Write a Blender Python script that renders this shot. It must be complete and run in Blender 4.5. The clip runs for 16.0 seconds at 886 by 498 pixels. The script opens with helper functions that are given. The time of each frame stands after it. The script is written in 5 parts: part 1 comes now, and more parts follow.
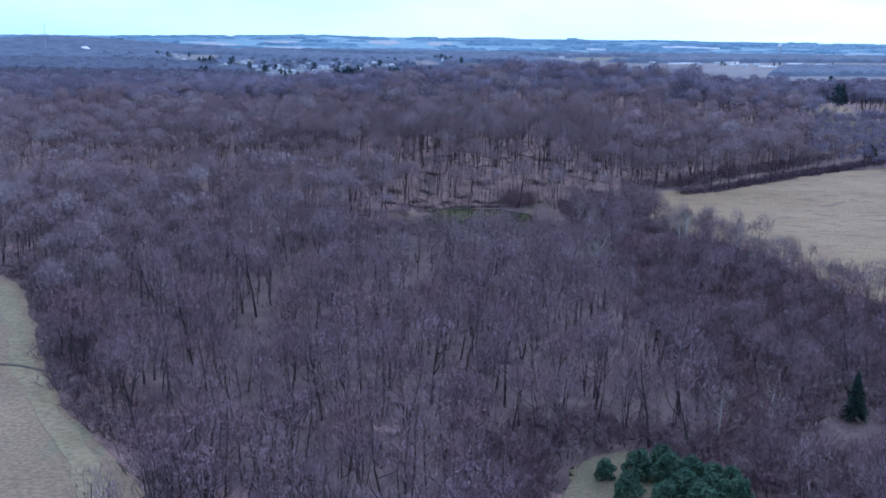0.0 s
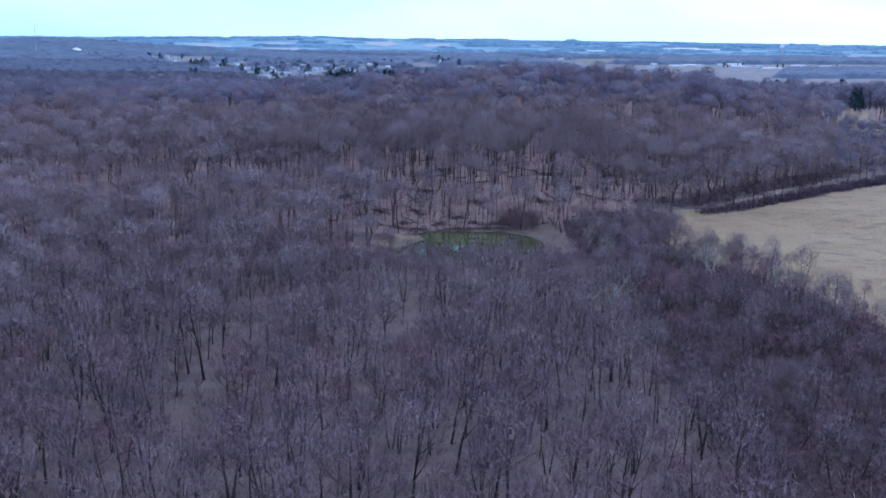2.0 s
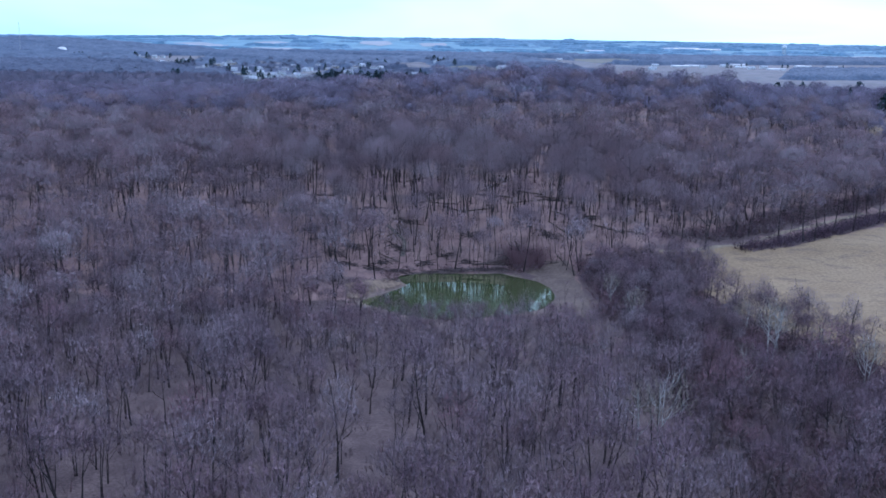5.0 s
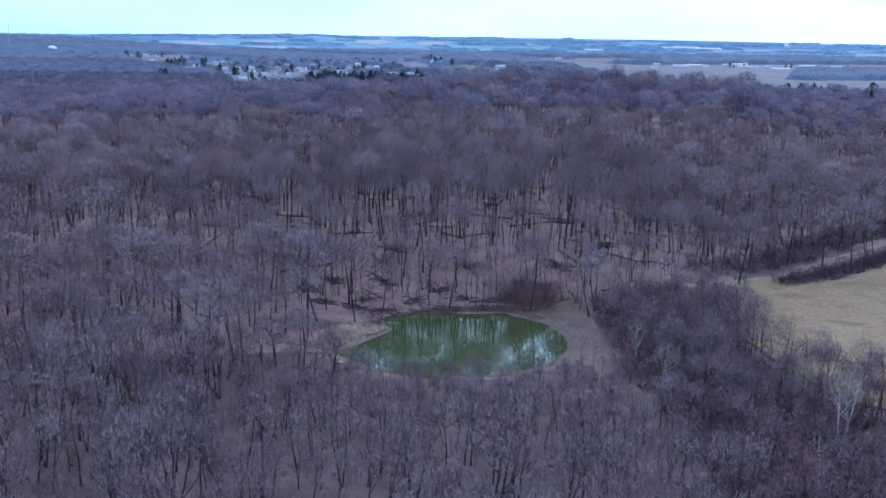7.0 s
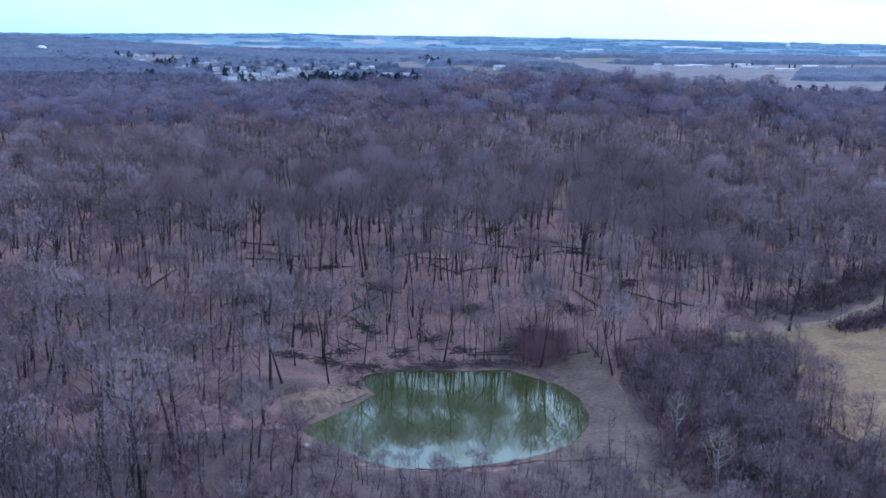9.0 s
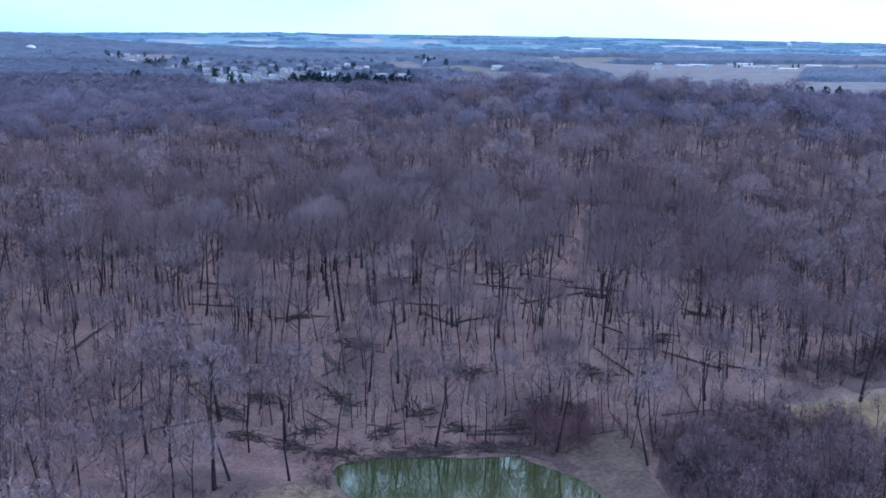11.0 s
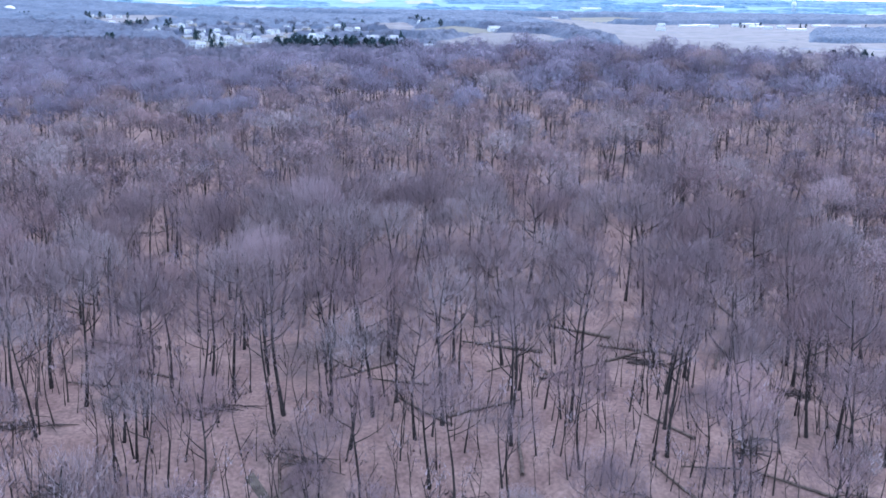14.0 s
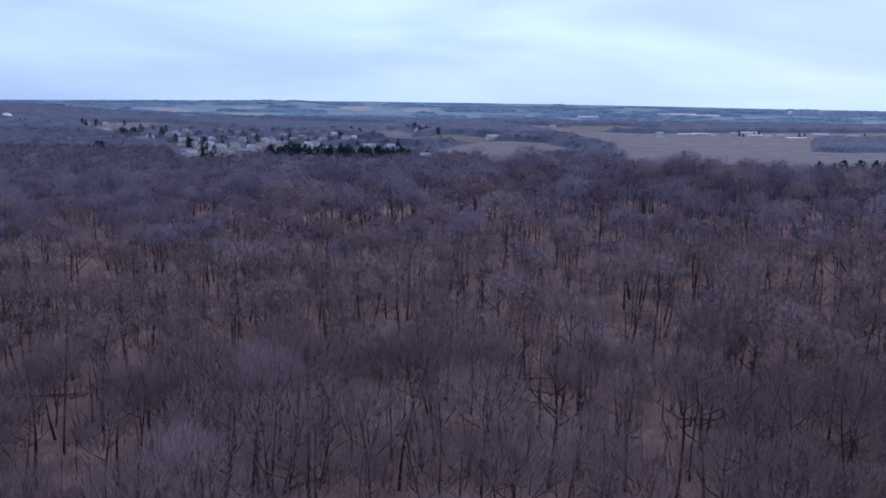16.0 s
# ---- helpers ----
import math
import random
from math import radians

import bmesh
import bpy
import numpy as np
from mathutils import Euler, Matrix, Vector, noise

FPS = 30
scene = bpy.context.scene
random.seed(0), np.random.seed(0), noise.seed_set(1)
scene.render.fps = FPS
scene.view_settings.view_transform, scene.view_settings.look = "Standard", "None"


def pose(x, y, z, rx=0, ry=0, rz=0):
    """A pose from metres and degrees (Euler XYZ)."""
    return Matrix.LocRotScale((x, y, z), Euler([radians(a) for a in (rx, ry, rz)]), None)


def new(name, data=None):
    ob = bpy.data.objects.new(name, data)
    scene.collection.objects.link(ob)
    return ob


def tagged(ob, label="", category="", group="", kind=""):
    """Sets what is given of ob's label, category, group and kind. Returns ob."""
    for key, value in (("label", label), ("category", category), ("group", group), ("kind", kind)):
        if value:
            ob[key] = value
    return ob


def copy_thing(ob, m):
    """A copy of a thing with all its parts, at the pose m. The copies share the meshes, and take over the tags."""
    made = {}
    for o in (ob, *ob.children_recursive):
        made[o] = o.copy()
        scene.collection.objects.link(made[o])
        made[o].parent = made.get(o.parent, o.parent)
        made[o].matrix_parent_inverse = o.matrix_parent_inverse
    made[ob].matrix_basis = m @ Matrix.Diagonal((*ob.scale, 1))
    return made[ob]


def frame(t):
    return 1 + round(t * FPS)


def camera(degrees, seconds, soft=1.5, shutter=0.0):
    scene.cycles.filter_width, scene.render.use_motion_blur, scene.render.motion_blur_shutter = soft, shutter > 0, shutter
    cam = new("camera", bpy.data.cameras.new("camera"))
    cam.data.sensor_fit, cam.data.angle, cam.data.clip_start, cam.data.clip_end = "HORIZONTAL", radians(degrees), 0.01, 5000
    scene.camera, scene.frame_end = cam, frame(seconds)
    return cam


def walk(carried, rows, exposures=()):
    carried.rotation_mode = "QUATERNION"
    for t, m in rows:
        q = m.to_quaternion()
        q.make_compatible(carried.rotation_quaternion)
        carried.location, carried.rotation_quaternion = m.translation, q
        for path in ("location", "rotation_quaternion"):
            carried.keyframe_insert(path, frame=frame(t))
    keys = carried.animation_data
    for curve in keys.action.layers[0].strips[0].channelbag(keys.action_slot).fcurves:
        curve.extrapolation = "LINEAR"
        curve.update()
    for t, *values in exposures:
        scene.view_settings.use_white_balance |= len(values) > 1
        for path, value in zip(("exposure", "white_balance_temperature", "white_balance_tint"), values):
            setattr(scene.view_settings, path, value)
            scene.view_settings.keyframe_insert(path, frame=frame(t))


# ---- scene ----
cam = camera(46.2, 16.0, soft=1.65)
METRES, EYE, TILT, LEAN, TURN = 343.0, 60.0, 1.0, 2.0, 0.0
ROWS = [
    (0.0, 0.0, 0.0, 0.0, 0.6, -12.7, -2.68),
    (0.5, 0.001, 0.0305, -0.0005, 0.57, -12.68, -2.68),
    (1.0, 0.0022, 0.0623, -0.0008, 0.54, -12.65, -2.67),
    (1.5, 0.0034, 0.0942, -0.0013, 0.52, -12.62, -2.65),
    (2.0, 0.0046, 0.1256, -0.0017, 0.51, -12.63, -2.67),
    (2.5, 0.0056, 0.1575, -0.0022, 0.48, -12.62, -2.7),
    (3.0, 0.0067, 0.189, -0.0027, 0.44, -12.62, -2.71),
    (3.5, 0.0078, 0.2205, -0.0033, 0.41, -12.61, -2.72),
    (4.0, 0.0089, 0.2517, -0.0038, 0.39, -12.63, -2.75),
    (6.5, 0.0136, 0.4075, -0.0057, 0.25, -12.7, -2.78),
    (7.0, 0.0142, 0.4391, -0.0063, 0.22, -12.72, -2.79),
    (7.5, 0.0149, 0.4707, -0.0069, 0.18, -12.72, -2.79),
    (8.0, 0.0154, 0.5022, -0.0076, 0.15, -12.72, -2.8),
    (8.5, 0.0158, 0.5336, -0.008, 0.11, -12.73, -2.81),
    (9.0, 0.0164, 0.5649, -0.0085, 0.08, -12.74, -2.81),
    (11.5, 0.0197, 0.7193, -0.0094, -0.12, -12.8, -2.76),
    (12.0, 0.0205, 0.751, -0.0099, -0.17, -12.81, -2.72),
    (12.5, 0.0212, 0.7826, -0.0105, -0.22, -12.79, -2.7),
    (13.0, 0.0217, 0.8137, -0.0112, -0.29, -12.8, -2.74),
    (13.5, 0.0226, 0.8454, -0.012, -0.3, -14.84, -2.7),
    (14.0, 0.0233, 0.8768, -0.0125, -0.33, -14.91, -2.69),
    (14.5, 0.0238, 0.9084, -0.0133, -0.36, -14.89, -2.7),
    (15.0, 0.0243, 0.9396, -0.0133, -0.38, -13.26, -2.75),
    (15.5, 0.0247, 0.9696, -0.0127, -0.41, -10.91, -2.78),
    (16.0, 0.0252, 0.9995, -0.0131, -0.44, -9.15, -2.82),
]
LIGHT = [(0.0, 0.39, 4750, 20), (7.0, 0.39, 4780, 20), (13.2, 0.44, 4860, 20), (13.4, 0.78, 5050, 20), (13.6, 1.08, 5120, 20), (14.2, 1.36, 5140, 19), (14.9, 1.36, 5140, 19), (15.1, 0.91, 5130, 21), (15.3, 0.36, 5120, 26), (15.5, -0.03, 5080, 35), (15.7, -0.26, 5270, 36), (16.0, -0.44, 5430, 36)]
walk(cam, [(t, pose(0, 0, EYE, TILT, LEAN, TURN) @ pose(METRES * x, METRES * y, METRES * z, 90 + pitch, roll, yaw)) for t, x, y, z, yaw, pitch, roll in ROWS],
     exposures=LIGHT)



# ---- world and light ----
SUN_AZ, SUN_EL = 25.0, 32.0


def build_world():
    w = bpy.data.worlds.new("overcast_sky")
    scene.world = w
    w.use_nodes = True
    nt = w.node_tree
    nt.nodes.clear()
    n = nt.nodes.new
    out, bg = n("ShaderNodeOutputWorld"), n("ShaderNodeBackground")
    sky = n("ShaderNodeTexSky")
    sky.sky_type, sky.sun_disc = "NISHITA", False
    sky.sun_elevation, sky.sun_rotation = radians(SUN_EL), radians(SUN_AZ)
    sky.air_density, sky.dust_density, sky.ozone_density = 1.0, 2.0, 2.0
    dim = n("ShaderNodeVectorMath")
    dim.operation = "SCALE"
    dim.inputs["Scale"].default_value = 0.10
    co, mp = n("ShaderNodeTexCoord"), n("ShaderNodeMapping")
    mp.inputs["Scale"].default_value = (1.6, 1.6, 8.0)
    mp.inputs["Location"].default_value = (0.35, 0.1, 0.2)
    tex, ramp = n("ShaderNodeTexNoise"), n("ShaderNodeValToRGB")
    tex.inputs["Scale"].default_value, tex.inputs["Detail"].default_value = 1.5, 4.0
    tex.inputs["Distortion"].default_value = 0.4
    ramp.color_ramp.elements[0].position, ramp.color_ramp.elements[1].position = 0.36, 0.62
    ramp.color_ramp.elements[0].color = (0.72, 0.78, 0.88, 1)
    ramp.color_ramp.elements[1].color = (1.05, 1.10, 1.12, 1)
    mix = n("ShaderNodeMix")
    mix.data_type = "RGBA"
    mix.inputs["Factor"].default_value = 0.86
    k = nt.links.new
    k(co.outputs["Generated"], mp.inputs["Vector"])
    k(mp.outputs["Vector"], tex.inputs["Vector"])
    k(tex.outputs["Fac"], ramp.inputs["Fac"])
    k(sky.outputs["Color"], dim.inputs[0])
    k(dim.outputs["Vector"], mix.inputs["A"])
    k(ramp.outputs["Color"], mix.inputs["B"])
    sep, grad, lit = n("ShaderNodeSeparateXYZ"), n("ShaderNodeValToRGB"), n("ShaderNodeVectorMath")
    k(co.outputs["Generated"], sep.inputs[0])
    k(sep.outputs["Z"], grad.inputs["Fac"])
    grad.color_ramp.elements[0].position, grad.color_ramp.elements[1].position = 0.04, 0.6
    grad.color_ramp.elements[0].color, grad.color_ramp.elements[1].color = (0.86, 1.13, 1.155, 1), (0.86, 0.84, 0.84, 1)
    lit.operation = "MULTIPLY"
    k(mix.outputs["Result"], lit.inputs[0])
    k(grad.outputs["Color"], lit.inputs[1])
    # a broad glow in the cloud, aimed to fit the view; the sun stands elsewhere
    near, power, gain, glow = n("ShaderNodeVectorMath"), n("ShaderNodeMath"), n("ShaderNodeMath"), n("ShaderNodeVectorMath")
    near.operation, power.operation, gain.operation, glow.operation = "DOT_PRODUCT", "POWER", "MULTIPLY_ADD", "SCALE"
    near.inputs[1].default_value = (-0.04, 0.96, 0.28)
    power.use_clamp, power.inputs[1].default_value = True, 14.0
    gain.inputs[1].default_value, gain.inputs[2].default_value = 0.26, 0.95
    k(co.outputs["Generated"], near.inputs[0])
    k(near.outputs["Value"], power.inputs[0])
    k(power.outputs[0], gain.inputs[0])
    k(lit.outputs["Vector"], glow.inputs[0])
    k(gain.outputs[0], glow.inputs["Scale"])
    k(glow.outputs["Vector"], bg.inputs["Color"])
    bg.inputs["Strength"].default_value = 1.0
    k(bg.outputs["Background"], out.inputs["Surface"])


build_world()
sun = new("sun", bpy.data.lights.new("sun", "SUN"))
sun.data.energy, sun.data.angle, sun.data.color = 0.8, radians(25), (1.0, 0.95, 0.9)
sun.matrix_world = pose(0, 0, 200, 90 - SUN_EL, 0, 180 - SUN_AZ)


# ---- materials ----
def material(name, low, high, scale, rough=0.9, fine=0.0, bump=0.0, second=None, stretch=(1, 1, 1), spec=0.2, grain=0.45):
    """Two tones mixed by a broad and a fine noise in world metres; bump from the fine one."""
    m = bpy.data.materials.new(name)
    m.use_nodes = True
    nt = m.node_tree
    b = nt.nodes["Principled BSDF"]
    n, k = nt.nodes.new, nt.links.new
    geo, mp = n("ShaderNodeNewGeometry"), n("ShaderNodeMapping")
    mp.inputs["Scale"].default_value = stretch
    k(geo.outputs["Position"], mp.inputs["Vector"])
    t1, r1 = n("ShaderNodeTexNoise"), n("ShaderNodeValToRGB")
    t1.inputs["Scale"].default_value, t1.inputs["Detail"].default_value = scale, 5.0
    k(mp.outputs["Vector"], t1.inputs["Vector"])
    k(t1.outputs["Fac"], r1.inputs["Fac"])
    r1.color_ramp.elements[0].position, r1.color_ramp.elements[1].position = 0.34, 0.66
    r1.color_ramp.elements[0].color, r1.color_ramp.elements[1].color = (*low, 1), (*high, 1)
    col = r1.outputs["Color"]
    if second:
        colour, at, width, s2 = second
        t3, r3, mx = n("ShaderNodeTexNoise"), n("ShaderNodeMapRange"), n("ShaderNodeMix")
        t3.inputs["Scale"].default_value, t3.inputs["Detail"].default_value = s2, 3.0
        k(mp.outputs["Vector"], t3.inputs["Vector"])
        r3.inputs["From Min"].default_value, r3.inputs["From Max"].default_value = at, at + width
        k(t3.outputs["Fac"], r3.inputs["Value"])
        mx.data_type = "RGBA"
        k(r3.outputs["Result"], mx.inputs["Factor"])
        k(col, mx.inputs["A"])
        mx.inputs["B"].default_value = (*colour, 1)
        col = mx.outputs["Result"]
    if fine:
        t2, mx = n("ShaderNodeTexNoise"), n("ShaderNodeMix")
        t2.inputs["Scale"].default_value, t2.inputs["Detail"].default_value = fine, 6.0
        k(geo.outputs["Position"], t2.inputs["Vector"])
        r2 = n("ShaderNodeMapRange")
        r2.inputs["From Min"].default_value, r2.inputs["From Max"].default_value = 0.3, 0.7
        r2.inputs["To Min"].default_value, r2.inputs["To Max"].default_value = 1 - grain, 1 + grain
        k(t2.outputs["Fac"], r2.inputs["Value"])
        mul = n("ShaderNodeVectorMath")
        mul.operation = "SCALE"
        k(col, mul.inputs[0])
        k(r2.outputs["Result"], mul.inputs["Scale"])
        col = mul.outputs["Vector"]
        if bump:
            bp = n("ShaderNodeBump")
            bp.inputs["Strength"].default_value, bp.inputs["Distance"].default_value = 0.6, bump
            k(t2.outputs["Fac"], bp.inputs["Height"])
            k(bp.outputs["Normal"], b.inputs["Normal"])
    k(col, b.inputs["Base Color"])
    b.inputs["Roughness"].default_value = rough
    b.inputs["Specular IOR Level"].default_value = spec
    return m


LITTER = material("leaf_litter", (0.226, 0.147, 0.132), (0.332, 0.228, 0.199), 0.22, fine=1.9, bump=0.015, grain=0.30,
                  second=((0.155, 0.114, 0.108), 0.53, 0.14, 0.07))
BARK = material("bark", (0.03, 0.025, 0.026), (0.063, 0.053, 0.052), 0.4, fine=3.0, stretch=(1, 1, 0.3))
PALE_BARK = material("pale_bark", (0.34, 0.32, 0.30), (0.55, 0.52, 0.48), 0.6, fine=3.0)
STRAW = material("straw_grass", (0.275, 0.198, 0.110), (0.328, 0.243, 0.138), 0.05, fine=1.3, bump=0.012, grain=0.24,
                 second=((0.217, 0.159, 0.102), 0.52, 0.16, 0.14), stretch=(1, 1.5, 1))
STUBBLE = material("stubble_field", (0.247, 0.190, 0.118), (0.303, 0.233, 0.148), 0.035, fine=1.4, bump=0.02, grain=0.28,
                   second=((0.200, 0.214, 0.130), 0.54, 0.16, 0.05), stretch=(1.6, 0.6, 1))
LAWN = material("lawn_grass", (0.165, 0.148, 0.088), (0.225, 0.195, 0.12), 0.12, fine=2.5, bump=0.008, grain=0.3)
BANK = material("bank_grass", (0.140, 0.106, 0.090), (0.205, 0.158, 0.124), 0.15, fine=1.2, bump=0.06, grain=0.3)
TRACK = material("dirt_track", (0.258, 0.211, 0.145), (0.335, 0.28, 0.194), 0.15, fine=1.5, bump=0.03, grain=0.25)
NEEDLE = material("green_needles", (0.046, 0.094, 0.062), (0.104, 0.172, 0.112), 0.5, fine=2.0)
# dark needles lifted towards teal: the haze of distance is in the colour
FAR_NEEDLE = material("hazed_needles", (0.030, 0.056, 0.066), (0.050, 0.082, 0.088), 0.2, fine=1.0)
NEEDLE_DARK = material("dark_needles", (0.014, 0.030, 0.026), (0.030, 0.052, 0.040), 0.4, fine=2.0)
BRUSHWOOD = material("dead_branches", (0.070, 0.053, 0.051), (0.135, 0.106, 0.098), 0.8, fine=4.0)
LOGWOOD = material("fallen_wood", (0.10, 0.075, 0.065), (0.19, 0.15, 0.13), 0.8, fine=4.0)


VEILS = {}


def twig_material(name, tones, veil=False):
    """Bare twigs; every tree takes its own tone out of a few. veil: the finest twigs, with air between them."""
    m = bpy.data.materials.new(name)
    m.use_nodes = True
    nt = m.node_tree
    b = nt.nodes["Principled BSDF"]
    n, k = nt.nodes.new, nt.links.new
    at, info, add, fr, ramp = n("ShaderNodeAttribute"), n("ShaderNodeObjectInfo"), n("ShaderNodeMath"), n("ShaderNodeMath"), n("ShaderNodeValToRGB")
    at.attribute_name = "tone"
    fr.operation = "FRACT"
    k(at.outputs["Fac"], add.inputs[0])
    k(info.outputs["Random"], add.inputs[1])
    k(add.outputs[0], fr.inputs[0])
    k(fr.outputs[0], ramp.inputs["Fac"])
    while len(ramp.color_ramp.elements) < len(tones):
        ramp.color_ramp.elements.new(0.5)
    for i, (e, c) in enumerate(zip(ramp.color_ramp.elements, tones)):
        e.position, e.color = i / (len(tones) - 1), (*c, 1)
    k(ramp.outputs["Color"], b.inputs["Base Color"])
    # a flat sliver stands for a spray of fine round twigs: it takes the light of the crown's rounded outside
    geo, dim, add_up, norm = n("ShaderNodeNewGeometry"), n("ShaderNodeVectorMath"), n("ShaderNodeVectorMath"), n("ShaderNodeVectorMath")
    dome, turned, both = n("ShaderNodeAttribute"), n("ShaderNodeVectorTransform"), n("ShaderNodeVectorMath")
    dome.attribute_name = "dome"
    turned.vector_type, turned.convert_from, turned.convert_to = "VECTOR", "OBJECT", "WORLD"
    dim.operation, add_up.operation, norm.operation, both.operation = "SCALE", "ADD", "NORMALIZE", "ADD"
    dim.inputs["Scale"].default_value = 0.3
    add_up.inputs[1].default_value = (0, 0, 0.2)
    k(geo.outputs["Normal"], dim.inputs[0])
    k(dome.outputs["Vector"], turned.inputs["Vector"])
    k(dim.outputs["Vector"], both.inputs[0])
    k(turned.outputs["Vector"], both.inputs[1])
    k(both.outputs["Vector"], add_up.inputs[0])
    k(add_up.outputs["Vector"], norm.inputs[0])
    k(norm.outputs["Vector"], b.inputs["Normal"])
    b.inputs["Roughness"].default_value = 0.9
    b.inputs["Specular IOR Level"].default_value = 0.05
    if veil:
        tex, air = n("ShaderNodeTexNoise"), n("ShaderNodeMapRange")
        tex.inputs["Scale"].default_value, tex.inputs["Detail"].default_value = 4.6, 3.0
        air.inputs["From Min"].default_value, air.inputs["From Max"].default_value = 0.42, 0.66
        air.inputs["To Min"].default_value, air.inputs["To Max"].default_value = 0.04, 0.62
        k(geo.outputs["Position"], tex.inputs["Vector"])
        k(tex.outputs["Fac"], air.inputs["Value"])
        k(air.outputs["Result"], b.inputs["Alpha"])
    else:
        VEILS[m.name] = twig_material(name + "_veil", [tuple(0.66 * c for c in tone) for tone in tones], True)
    return m


TWIG = twig_material("twigs", [(0.347, 0.256, 0.276), (0.410, 0.314, 0.336), (0.358, 0.245, 0.261), (0.276, 0.204, 0.224), (0.476, 0.387, 0.409), (0.333, 0.248, 0.271), (0.247, 0.184, 0.205)])
# twigs of the hill woods, cooled towards blue to paint in haze
HAZED_TWIG = twig_material("hazed_hill_twigs", [(0.287, 0.248, 0.328), (0.362, 0.320, 0.413), (0.298, 0.240, 0.307), (0.232, 0.199, 0.265), (0.391, 0.354, 0.453), (0.276, 0.236, 0.314), (0.209, 0.179, 0.239)])
SCRUB_TWIG = twig_material("scrub_twigs", [(0.320, 0.218, 0.248), (0.335, 0.241, 0.272), (0.349, 0.208, 0.232), (0.248, 0.172, 0.199), (0.366, 0.277, 0.302), (0.304, 0.211, 0.247), (0.230, 0.159, 0.189)])
PALE_TWIG = twig_material("pale_twigs", [(0.36, 0.30, 0.245), (0.43, 0.36, 0.295), (0.30, 0.25, 0.215)])
SHRUB_TWIG = twig_material("shrub_twigs", [(0.162, 0.108, 0.127), (0.247, 0.175, 0.190), (0.216, 0.125, 0.135), (0.325, 0.260, 0.258), (0.138, 0.095, 0.117)])


def water_material():
    m = bpy.data.materials.new("pond_water")
    m.use_nodes = True
    nt = m.node_tree
    b = nt.nodes["Principled BSDF"]
    n, k = nt.nodes.new, nt.links.new
    geo, t, r = n("ShaderNodeNewGeometry"), n("ShaderNodeTexNoise"), n("ShaderNodeValToRGB")
    t.inputs["Scale"].default_value, t.inputs["Detail"].default_value = 0.12, 3.0
    k(geo.outputs["Position"], t.inputs["Vector"])
    k(t.outputs["Fac"], r.inputs["Fac"])
    r.color_ramp.elements[0].color, r.color_ramp.elements[1].color = (0.054, 0.072, 0.025, 1), (0.078, 0.098, 0.034, 1)
    k(r.outputs["Color"], b.inputs["Base Color"])
    t2, bp = n("ShaderNodeTexNoise"), n("ShaderNodeBump")
    t2.inputs["Scale"].default_value, t2.inputs["Detail"].default_value = 0.9, 2.0
    k(geo.outputs["Position"], t2.inputs["Vector"])
    bp.inputs["Strength"].default_value, bp.inputs["Distance"].default_value = 0.05, 0.02
    k(t2.outputs["Fac"], bp.inputs["Height"])
    k(bp.outputs["Normal"], b.inputs["Normal"])
    b.inputs["Roughness"].default_value, b.inputs["IOR"].default_value = 0.015, 2.0
    b.inputs["Specular IOR Level"].default_value = 0.8
    b.inputs["Specular Tint"].default_value = (0.95, 1.0, 0.82, 1)
    return m


WATER = water_material()

# ---- plan ----
WATER_Z = -5.0
POND = [(-0.8, 342.6), (4.4, 342.2), (12.3, 343.6), (18.6, 346.2), (24.2, 349.6), (28.3, 353.4), (31.6, 361), (32.6, 366.4), (32, 375), (29.2, 382.1), (24, 387), (19.5, 390.8), (11.6, 389.8), (6, 390.1), (1.5, 390.6), (-4, 389.8), (-9.3, 385.5), (-8.4, 379.5), (-6.5, 375.6), (-9.2, 370.6), (-12.7, 365.2), (-16.5, 360), (-17.8, 357.9), (-15.7, 354.3), (-12.1, 351), (-6.3, 345.8)]
RIGHT_FIELD = [(75, 388), (79, 401), (93, 405.5), (121, 420), (149, 445), (168, 462), (260, 530), (420, 520), (420, 200), (150, 190), (106, 252), (95, 288), (91, 302), (86, 318), (77, 340), (71.5, 357), (72, 372)]
LEFT_FIELD = [(-40.5, 120), (-43, 137), (-49.5, 147), (-64, 167), (-79, 192), (-92, 222), (-112, 262), (-135, 275), (-330, 290), (-360, 90), (-44, 90)]
LAWN_PATCH = [(10, 118), (15, 134), (18, 143), (18.5, 148), (23, 152.5), (28, 155), (33, 153), (38, 146.5), (43, 141), (45, 133), (45, 118)]


def poly_dist(poly, x, y):
    """Signed distance to a polygon, negative inside; x and y may be arrays."""
    x, y = np.asarray(x, float), np.asarray(y, float)
    best, inside = np.full(x.shape, 1e9), np.zeros(x.shape, bool)
    for (ax, ay), (bx, by) in zip(poly, poly[1:] + poly[:1]):
        dx, dy = bx - ax, by - ay
        u = np.clip(((x - ax) * dx + (y - ay) * dy) / (dx * dx + dy * dy), 0, 1)
        best = np.minimum(best, np.hypot(x - ax - u * dx, y - ay - u * dy))
        cross = ((ay > y) != (by > y)) & (x < ax + (y - ay) * dx / np.where(dy == 0, 1e-9, dy))
        inside ^= cross
    return np.where(inside, -best, best)


def step(a, b, v):
    u = np.clip((np.asarray(v, float) - a) / (b - a), 0, 1)
    return u * u * (3 - 2 * u)


def bell(x, y, cx, cy, sx, sy):
    return np.exp(-((x - cx) / sx) ** 2 - ((y - cy) / sy) ** 2)


